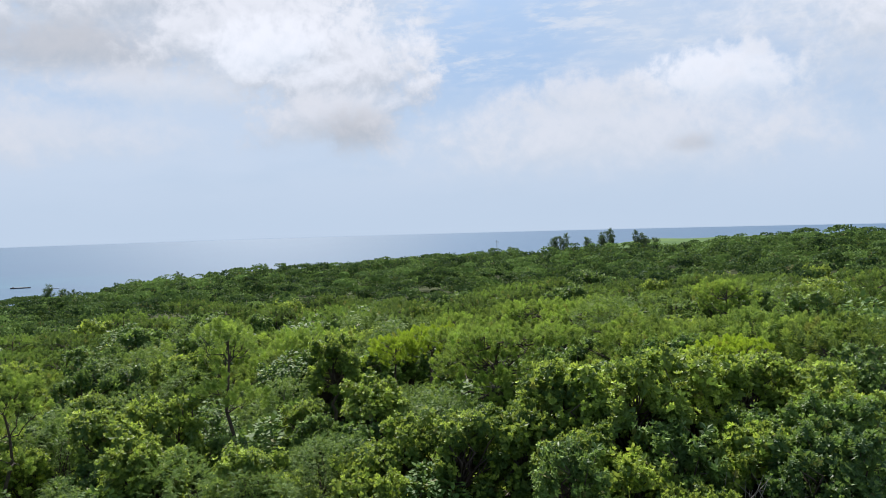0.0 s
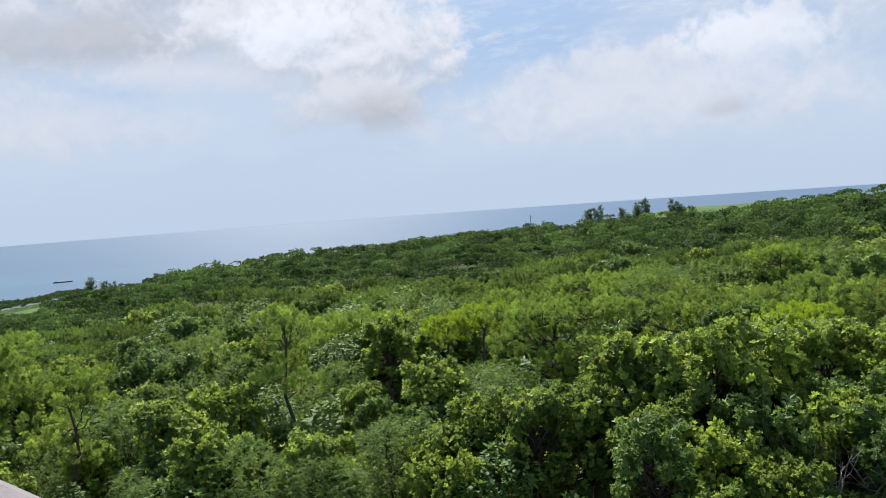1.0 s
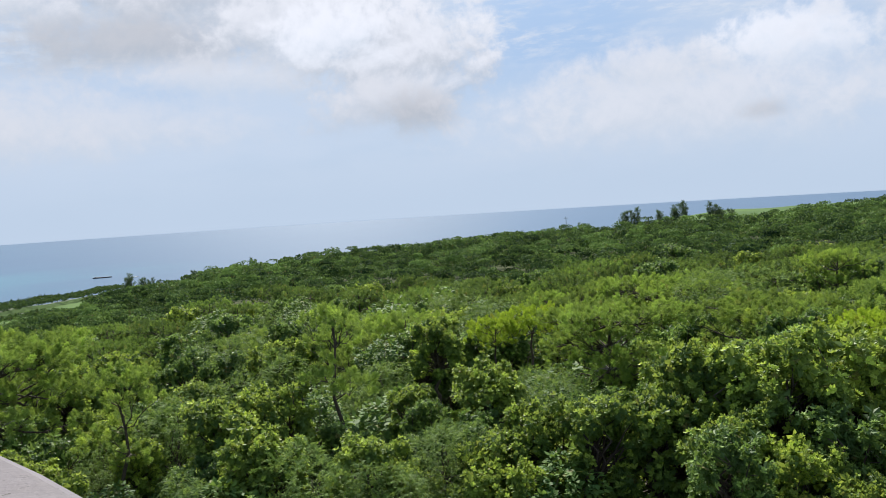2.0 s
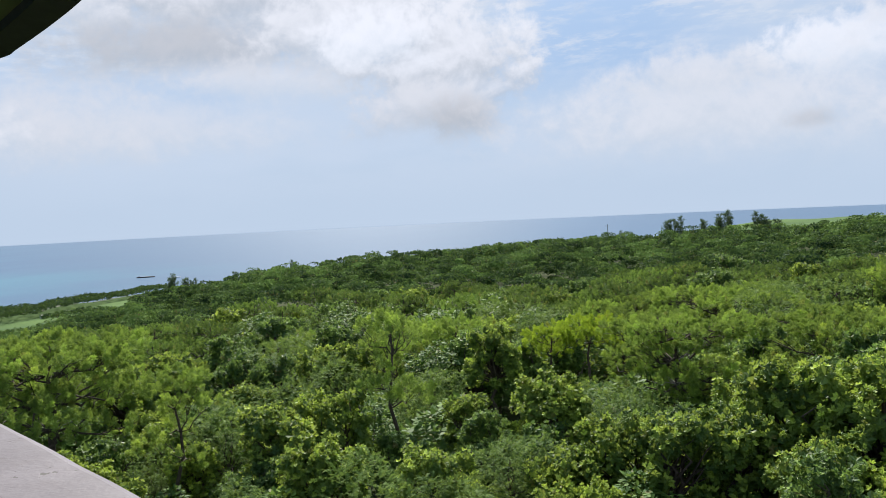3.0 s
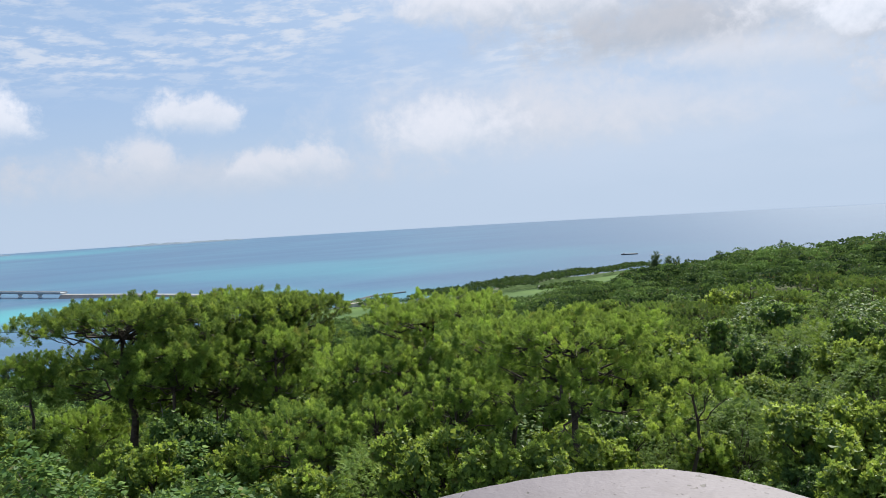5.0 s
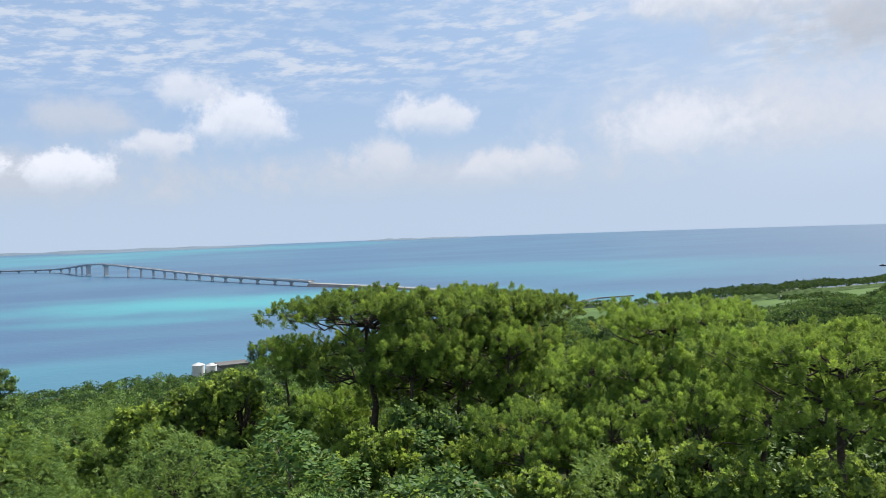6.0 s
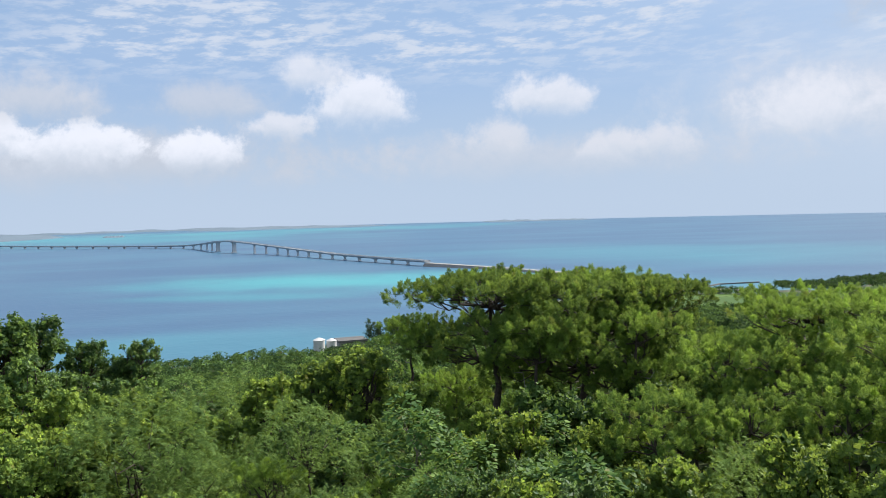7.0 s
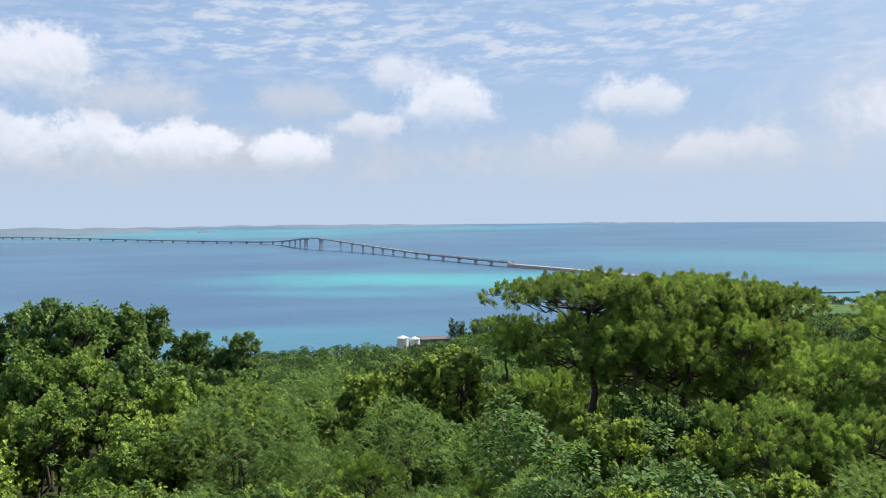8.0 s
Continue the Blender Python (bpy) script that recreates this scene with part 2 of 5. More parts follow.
M_STONE = plain("causeway_stone", (0.21, 0.195, 0.185), (0.31, 0.29, 0.28), 0.08, 0.9, 0.3, 5, 0.3)
M_SHIP = plain("ship_hull", (0.04, 0.045, 0.05), (0.08, 0.08, 0.085), 0.1, 0.6, 0.0)
M_DARKSTONE = plain("dark_weathered_stone", (0.075, 0.075, 0.08), (0.15, 0.145, 0.14), 0.4, 0.9, 0.3)
M_DEADWOOD = plain("dead_wood", (0.22, 0.20, 0.18), (0.42, 0.39, 0.36), 4.0, 0.9, 0.3)
# distance haze is mixed into the islands' own colour
M_HAZE = plain("hazed_shore", (0.095, 0.137, 0.182), (0.130, 0.175, 0.220), 0.004, 1.0, 0.0)
M_SAND = plain("shore_sand", (0.32, 0.30, 0.27), (0.44, 0.42, 0.38), 0.1, 0.9, 0.2)


def ground_material():
    m, N = material("ground_cover")
    pos = N.add("ShaderNodeNewGeometry").outputs["Position"]
    big, fine = N.noise(pos, 0.012, 4, 0.55), N.noise(pos, 0.25, 5, 0.65)
    field = N.mix(N.step(big, 0.4, 0.6), (0.055, 0.105, 0.032), (0.088, 0.15, 0.042))
    field = N.mix(N.step(fine, 0.45, 0.7, 0.0, 0.5), field, (0.06, 0.11, 0.025))
    sep = N.add("ShaderNodeSeparateXYZ")
    N.link(pos, sep.inputs[0])
    sand = N.step(N.math("ADD", sep.outputs[2], N.math("MULTIPLY", fine, 1.2)), 1.5, 1.0)
    far_off = N.step(N.math("SQRT", N.math("ADD", N.math("POWER", sep.outputs[0], 2.0), N.math("POWER", sep.outputs[1], 2.0))), 430.0, 500.0)
    litter = N.mix(N.step(fine, 0.35, 0.65), (0.02, 0.03, 0.01), (0.05, 0.065, 0.02))
    col = N.mix(far_off, litter, field)
    col = N.mix(N.math("MULTIPLY", sand, 0.7), col, (0.20, 0.19, 0.165))
    finish(N, glossy_base(N, col, 0.95, 0, 0.1, bumped(N, fine, 0.5, 0.3)))
    return m


def sea_material():
    m, N = material("sea_water")
    pos = N.add("ShaderNodeNewGeometry").outputs["Position"]
    sep = N.add("ShaderNodeSeparateXYZ")
    N.link(pos, sep.inputs[0])
    x, y, _ = sep.outputs
    warp = N.math("MULTIPLY", N.math("SUBTRACT", N.noise(pos, 0.0025, 5, 0.6), 0.5), 2.0)
    streak = N.noise(N.xyz(N.math("MULTIPLY", x, 0.006), N.math("MULTIPLY", y, 0.0016)), 1.0, 5, 0.6, 0.4)

    def bank(cx, cy, long, wide, turn):
        """How near a place is to the middle of a sand bank."""
        c, s = math.cos(radians(turn)), math.sin(radians(turn))
        dx, dy = N.math("SUBTRACT", x, cx), N.math("SUBTRACT", y, cy)
        u = N.math("DIVIDE", N.math("ADD", N.math("MULTIPLY", dx, c), N.math("MULTIPLY", dy, s)), long)
        v = N.math("DIVIDE", N.math("SUBTRACT", N.math("MULTIPLY", dy, c), N.math("MULTIPLY", dx, s)), wide)
        r = N.math("ADD", N.math("SQRT", N.math("ADD", N.math("MULTIPLY", u, u), N.math("MULTIPLY", v, v))), N.math("MULTIPLY", warp, 0.9))
        return N.step(r, 1.3, 0.15)

    deep = N.mix(N.step(streak, 0.36, 0.66), (0.054, 0.113, 0.198), (0.065, 0.148, 0.230))
    open_sea = N.math("DIVIDE", N.math("ADD", x, N.math("MULTIPLY", y, 0.9)), N.math("SQRT", N.math("ADD", N.math("MULTIPLY", x, x), N.math("MULTIPLY", y, y))))
    col = N.mix(N.step(open_sea, -0.45, 0.05, 0.0, 0.85), deep, (0.050, 0.106, 0.190))
    for bx, by, lo, wi, tu, k in ((-1010, 80, 310, 155, 72, 0.80), (-880, -60, 170, 45, 75, 0.35), (-1350, 720, 620, 280, 60, 0.20), (-3500, -900, 1300, 800, 60, 0.42),
                                  (-3900, 200, 1100, 500, 100, 0.4), (-560, -60, 260, 70, 88, 0.22), (-780, 430, 340, 110, 60, 0.24), (-1150, 640, 400, 170, 40, 0.2)):
        col = N.mix(N.math("MULTIPLY", bank(bx, by, lo, wi, tu), k), col, (0.068, 0.335, 0.355))
    waves = N.math("ADD", N.noise(pos, 0.12, 4, 0.6), N.math("MULTIPLY", N.noise(pos, 0.02, 3, 0.6), 1.5))
    finish(N, glossy_base(N, col, 0.34, 0, 0.052, bumped(N, waves, 0.25, 1.0)))
    return m


def parapet_material():
    m, N = material("painted_concrete")
    pos = N.add("ShaderNodeNewGeometry").outputs["Position"]
    n1, n2, n3 = N.noise(pos, 3.0, 6, 0.62), N.noise(pos, 14.0, 5, 0.65), N.noise(pos, 70.0, 3, 0.6)
    col = N.mix(N.step(n1, 0.34, 0.66), (0.080, 0.070, 0.092), (0.124, 0.112, 0.140))
    col = N.mix(N.step(n2, 0.45, 0.68, 0.0, 0.5), col, (0.085, 0.073, 0.090))
    # brush streaks, chips and dark specks
    sep = N.add("ShaderNodeSeparateXYZ")
    N.link(pos, sep.inputs[0])
    px, py, _ = sep.outputs
    u = N.math("ADD", N.math("MULTIPLY", px, 0.91), N.math("MULTIPLY", py, -0.42))
    w = N.math("ADD", N.math("MULTIPLY", px, 0.42), N.math("MULTIPLY", py, 0.91))
    dash = N.noise(N.xyz(N.math("MULTIPLY", u, 14.0), N.math("MULTIPLY", w, 75.0)), 1.0, 2, 0.5)
    patch = N.step(N.noise(pos, 5.0, 2, 0.5), 0.53, 0.62)
    col = N.mix(N.math("MULTIPLY", N.step(dash, 0.70, 0.74), patch), col, (0.045, 0.038, 0.042))
    chip = N.math("MULTIPLY", N.step(N.noise(pos, 55.0, 2, 0.5, 0.6), 0.652, 0.68), N.step(N.noise(pos, 4.0, 2, 0.5), 0.42, 0.55))
    col = N.mix(chip, col, (0.030, 0.026, 0.027))
    h = N.math("SUBTRACT", N.math("ADD", N.math("MULTIPLY", n2, 0.6), N.math("MULTIPLY", n3, 0.25)), N.math("MULTIPLY", chip, 0.6))
    finish(N, glossy_base(N, col, 0.62, 0, 0.4, bumped(N, h, 0.3, 0.012)))
    return m


M_GROUND, M_SEA, M_PARAPET = ground_material(), sea_material(), parapet_material()
M_BROWN = plain("brown_paint", (0.17, 0.072, 0.056), (0.25, 0.115, 0.092), 5.0, 0.6, 0.3, 6, 0.004)
M_CEILING = plain("green_ceiling", (0.10, 0.14, 0.045), (0.125, 0.165, 0.055), 1.5, 0.7, 0.1, 8, 0.004)
M_RIM = plain("dark_rim", (0.022, 0.026, 0.020), (0.04, 0.045, 0.035), 4.0, 0.7, 0.2, 6, 0.004)
M_FLOOR = plain("deck_floor", (0.20, 0.17, 0.16), (0.30, 0.26, 0.25), 2.0, 0.85, 0.2)


# ---- helpers for meshes ----
def mesh_of(name, verts, faces, mat, smooth=False):
    me = bpy.data.meshes.new(name)
    me.from_pydata(np.asarray(verts, float).tolist(), [], [list(map(int, f)) for f in faces] if not isinstance(faces, np.ndarray) else faces.tolist())
    me.materials.append(mat)
    if smooth:
        me.polygons.foreach_set("use_smooth", np.ones(len(me.polygons), dtype=bool))
    me.update()
    return me


def part(name, mesh, parent, label=""):
    ob = new(name, mesh)
    ob.parent = parent
    return tagged(ob, label)


def bm_part(name, bm, mat, parent, label=""):
    me = bpy.data.meshes.new(name)
    bm.to_mesh(me)
    bm.free()
    me.materials.append(mat)
    return part(name, me, parent, label)


def spin_to(normals, r):
    """Turn matrices whose z lies along the normals, spun by chance."""
    n = normals / np.linalg.norm(normals, axis=1)[:, None]
    ref = np.where(np.abs(n[:, 2:3]) < 0.9, np.array([[0.0, 0, 1]]), np.array([[1.0, 0, 0]]))
    a = np.cross(ref, n)
    a /= np.linalg.norm(a, axis=1)[:, None]
    b = np.cross(n, a)
    t = r.uniform(0, 2 * math.pi, len(n))[:, None]
    u, v = a * np.cos(t) + b * np.sin(t), b * np.cos(t) - a * np.sin(t)
    return np.stack([u, v, n], axis=2)


def scatter(tv, tf, pos, turns, size):
    """Copies of a small template as one mesh's verts and faces."""
    v = np.einsum("nij,kj->nki", turns, tv) * size[:, None, None] + pos[:, None, :]
    f = tf[None] + (np.arange(len(pos)) * len(tv))[:, None, None]
    return v.reshape(-1, 3), f.reshape(-1, tf.shape[1])


def join(sets):
    vs, fs, k = [], [], 0
    for v, f in sets:
        vs.append(v), fs.append(f + k)
        k += len(v)
    return np.concatenate(vs), np.concatenate(fs)


def rosette(count, length, width, lift, r):
    """Leaves round a twig's end: each is a folded blade of two faces."""
    v, f = [np.zeros(3)], []
    for i in range(count):
        a = 2 * math.pi * i / count + r.uniform(-0.3, 0.3)
        up = math.radians(lift + r.uniform(-25, 25))
        out = np.array([math.cos(a) * math.cos(up), math.sin(a) * math.cos(up), math.sin(up)])
        side = np.array([-math.sin(a), math.cos(a), 0.0])
        nor = np.cross(out, side)
        s = length * r.uniform(0.75, 1.15)
        k = len(v)
        v += [out * s * 0.6 + side * width * 0.5 - nor * width * 0.16, out * s + nor * s * 0.12, out * s * 0.6 - side * width * 0.5 - nor * width * 0.16]
        f += [(0, k, k + 1), (0, k + 1, k + 2)]
    return np.array(v), np.array(f)


def tuft(count, length, width, spread, r):
    """Needles in a brush round a shoot."""
    v, f = [np.zeros(3)], []
    for i in range(count):
        a = 2.4 * i + r.uniform(-0.3, 0.3)
        up = math.radians(90 - spread * math.sqrt((i + 0.5) / count) * r.uniform(0.85, 1.1))
        out = np.array([math.cos(a) * math.cos(up), math.sin(a) * math.cos(up), math.sin(up)])
        side = np.cross(out, r.normal(size=3))
        side /= np.linalg.norm(side)
        k, s = len(v), length * r.uniform(0.75, 1.15)
        v += [out * s * 0.8 + side * width * 0.5, out * s - side * width * 0.35]
        f.append((0, k, k + 1))
    return np.array(v), np.array(f)


def shoot(count, length, reach, width, r):
    """A pine shoot: an upright twig with needles all along it, splayed below and close to the axis at the tip."""
    steps = 5
    v = [np.array([0, 0, length * j / steps]) for j in range(steps + 1)]
    f = []
    for j in range(steps):
        v.append(np.array([0.012, 0.008, length * (j + 0.5) / steps]))
        f.append((j, j + 1, len(v) - 1))
    for i in range(count):
        t = ((i + 0.5) / count) ** 0.8
        a, lean = 2.4 * i + r.uniform(-0.3, 0.3), radians(82 - 62 * t ** 1.5 + r.uniform(-14, 14))
        out = np.array([math.cos(a) * math.sin(lean), math.sin(a) * math.sin(lean), math.cos(lean)])
        side = np.cross(out, r.normal(size=3))
        side /= np.linalg.norm(side)
        base = int(round(t * steps))
        tip = v[base] + out * reach * r.uniform(0.75, 1.1)
        k = len(v)
        v += [tip + side * width * 0.5 - out * 0.10 * reach, tip - side * width * 0.5 - out * 0.25 * reach]
        f.append((base, k, k + 1))
    return np.array(v), np.array(f)


def spray(pairs, length, leaf, r):
    """A feathery frond that arches outwards, with leaflets on both sides."""
    v, f = [], []
    for i in range(pairs):
        t = (i + 1) / pairs
        c = np.array([length * t, 0, length * (0.55 * t - 0.75 * t * t)])
        for s in (-1, 1):
            tip = c + np.array([leaf * 0.35, s * leaf * (1.15 - 0.6 * t), r.uniform(-0.3, 0.1) * leaf])
            k = len(v)
            v += [c - np.array([leaf * 0.16, 0, 0]), c + np.array([leaf * 0.16, 0, 0]), tip]
            f.append((k, k + 1, k + 2))
    return np.array(v), np.array(f)


def broad_blade(size, r):
    """A large lobed leaf that hangs from its stalk."""
    out = [(0, 0), (0.32, 0.22), (0.30, 0.55), (0.0, 1.0), (-0.30, 0.55), (-0.32, 0.22)]
    v = [np.array([x * size, y * size, -0.35 * size * y * y - 0.25 * size * abs(x)]) for x, y in out]
    return np.array(v), np.array([(0, 1, 2), (0, 2, 3), (0, 3, 4), (0, 4, 5)])


def tube(points, radii, sides=6):
    """A tapered, bent stem."""
    pts = [Vector(p) for p in points]
    v, f = [], []
    for i, p in enumerate(pts):
        d = (pts[min(i + 1, len(pts) - 1)] - pts[max(i - 1, 0)]).normalized()
        a = d.orthogonal().normalized()
        b = d.cross(a)
        for j in range(sides):
            t = 2 * math.pi * j / sides
            v.append(p + (a * math.cos(t) + b * math.sin(t)) * radii[i])
    for i in range(len(pts) - 1):
        for j in range(sides):
            k, n = i * sides, (j + 1) % sides
            f += [(k + j, k + n, k + sides + n), (k + j, k + sides + n, k + sides + j)]
    return np.array([tuple(p) for p in v]), np.array(f)


def bent(a, b, r, wobble=0.12, steps=4, sag=0.0):
    """Points of a crooked limb from a to b."""
    a, b = np.array(a, float), np.array(b, float)
    d = np.linalg.norm(b - a)
    out = []
    for i in range(steps + 1):
        t = i / steps
        p = a + (b - a) * t + np.array([0, 0, -sag * d * 4 * t * (1 - t)])
        if 0 < i < steps:
            p = p + r.normal(size=3) * wobble * d
        out.append(p)
    return out


def shell(lobes, count, r, low=-0.35, depth=0.12):
    """Places and outward directions on the skin of a heap of round clumps."""
    c, rad = np.array([l[:3] for l in lobes]), np.array([l[3] for l in lobes])
    flat = np.array([l[4] if len(l) > 4 else 0.8 for l in lobes])
    pick = r.choice(len(lobes), count * 3, p=rad ** 2 / (rad ** 2).sum())
    n = r.normal(size=(count * 3, 3))
    n /= np.linalg.norm(n, axis=1)[:, None]
    p = c[pick] + n * (rad[pick] * (1 - depth * r.random(count * 3) ** 2))[:, None] * np.stack([np.ones(count * 3), np.ones(count * 3), flat[pick]], 1)
    keep = n[:, 2] > low
    for i in range(len(lobes)):
        q = (p - c[i]) / (rad[i] * np.array([1, 1, flat[i]]))
        keep &= (pick == i) | (np.linalg.norm(q, axis=1) > 0.86)
    p, n = p[keep][:count], n[keep][:count]
    return p, n


# ---- kinds of tree ----
def stem_and_limbs(lobes, height, r, girth=0.13, lean=0.3):
    fork = np.array([r.uniform(-lean, lean), r.uniform(-lean, lean), height * 0.38])
    sets = [tube([(0, 0, -5.0)] + bent((0, 0, -0.4), fork, r, 0.05), np.linspace(girth * 1.2, girth * 0.75, 6), 7)]
    for l in lobes:
        sets.append(tube(bent(fork, (l[0], l[1], l[2] - l[3] * 0.2), r, 0.08, 4, -0.05), np.linspace(girth * 0.55, girth * 0.14, 5), 5))
    return join(sets)


def crown_lobes(radius, height, count, r, big=0.36, dome=0.28, ragged=2.0):
    out = [(r.uniform(-0.2, 0.2), r.uniform(-0.2, 0.2), height - radius * 0.55, radius * 0.46, 0.85)]
    for i in range(count):
        a = 2.4 * i + r.uniform(-0.5, 0.5)
        q = radius * math.sqrt((i + 0.7) / count) * 0.78
        s = radius * big * r.uniform(0.7, 1.15)
        out.append((math.cos(a) * q, math.sin(a) * q, height - s * 0.7 - dome * q * q / radius - r.random() ** 1.3 * ragged, s, r.uniform(0.85, 1.5)))
    for i in range(count * 2 // 3):
        a = 2 * math.pi * (i + r.random()) / (count * 2 // 3)
        s = radius * big * r.uniform(0.8, 1.2)
        out.append((math.cos(a) * radius * 0.7, math.sin(a) * radius * 0.7, height * r.uniform(0.3, 0.74), s, 0.95))
    return out


def with_tone(me, name, values):
    me.attributes.new(name, "FLOAT", "POINT").data.foreach_set("value", values)
    return me


def broadleaf(name, r, radius, height, twigs, mat, leaf=0.17, per=7, lobes=28, lift=30, label="", bark=None, bunch=5):
    """Leaf rosettes bunched at the ends of twigs, the last one coloured paler as young and as sunlit, with gaps between
    the bunches.
    """
    tree = new(name)
    lob = crown_lobes(radius, height, lobes, r, 0.19, 0.18, 2.4)
    part("trunk", mesh_of("trunk", *stem_and_limbs(lob, height, r), bark or M_BARK, True), tree)
    sets, young = [], []
    p, n = shell(lob, twigs, r, -0.4, 0.3)
    up = n + np.array([0, 0, 0.7])
    up /= np.linalg.norm(up, axis=1)[:, None]
    brightened = r.random(len(p)) ** 1.2
    girth = r.uniform(0.75, 1.3, len(p))
    for k in range(bunch):
        tv, tf = rosette(per, leaf, leaf * 0.6, lift if k == 0 else lift - 22, r)
        off = r.normal(size=p.shape)
        off -= up * np.sum(off * up, axis=1)[:, None]
        off /= np.linalg.norm(off, axis=1)[:, None] + 1e-6
        if k == 0:
            at, way = p + up * 0.11, up + r.normal(size=p.shape) * 0.25
        else:
            at, way = p + (off * 0.15 - up * (0.03 + 0.05 * k)) * girth[:, None], up * 0.7 + off * 0.8 + r.normal(size=p.shape) * 0.25
        v, f = scatter(tv, tf, at, spin_to(way, r), girth * r.uniform(0.8, 1.15, len(p)))
        sets.append((v, f))
        young.append(np.repeat(brightened * (1.0 if k == 0 else 0.28), len(tv)))
    # inner leaves get no paling: the crown's shaded hollow is painted dark
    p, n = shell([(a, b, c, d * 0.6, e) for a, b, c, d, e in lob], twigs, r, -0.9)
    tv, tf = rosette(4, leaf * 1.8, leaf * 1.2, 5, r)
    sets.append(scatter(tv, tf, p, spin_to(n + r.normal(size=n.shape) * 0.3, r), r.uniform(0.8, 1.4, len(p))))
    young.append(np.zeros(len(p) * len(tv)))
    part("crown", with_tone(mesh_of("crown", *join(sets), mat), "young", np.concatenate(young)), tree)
    return tagged(tree, label, "tree", "trees round the lookout")


def feathery(name, r, radius, height, count, mat, leaflets=9, label=""):
    tree = new(name)
    lob = crown_lobes(radius, height, 12, r, 0.38)
    part("trunk", mesh_of("trunk", *stem_and_limbs(lob, height, r, 0.07), M_BARK, True), tree)
    sets = []
    p, n = shell(lob, count, r, -0.6, 0.4)
    for k in range(3):
        tv, tf = spray(leaflets, 0.34, 0.085 * 9 / leaflets, r)
        i = np.arange(len(p)) % 3 == k
        out = np.stack([n[i, 0], n[i, 1], 0.15 + 0.5 * n[i, 2]], 1) + r.normal(size=(i.sum(), 3)) * 0.6
        out /= np.linalg.norm(out, axis=1)[:, None]
        nor = np.cross(out, np.cross(np.array([[0, 0, 1.0]]) + r.normal(size=out.shape) * 0.3, out))
        nor /= np.linalg.norm(nor, axis=1)[:, None]
        turns = np.stack([out, np.cross(nor, out), nor], axis=2)
        sets.append(scatter(tv, tf, p[i], turns, r.uniform(0.7, 1.35, i.sum())))
    part("crown", mesh_of("crown", *join(sets), mat), tree)
    return tagged(tree, label, "tree", "trees round the lookout")


def large_leaved(name, r, radius, height, count, mat, label=""):
    tree = new(name)
    lob = crown_lobes(radius, height, 8, r)
    part("trunk", mesh_of("trunk", *stem_and_limbs(lob, height, r, 0.09), M_PALEBARK, True), tree)
    p, n = shell(lob, count, r, -0.3)
    tv, tf = broad_blade(0.30, r)
    out = n * np.array([1, 1, 0.35]) + r.normal(size=n.shape) * 0.3
    out /= np.linalg.norm(out, axis=1)[:, None]
    nor = np.cross(np.cross(out, np.array([[0, 0, 1.0]]) + r.normal(size=out.shape) * 0.25), out)
    nor /= np.linalg.norm(nor, axis=1)[:, None]
    turns = np.stack([np.cross(out, nor), out, nor], axis=2)
    part("crown", mesh_of("crown", *scatter(tv, tf, p, turns, r.uniform(0.6, 1.3, len(p))), mat), tree)
    return tagged(tree, label, "tree", "trees round the lookout")


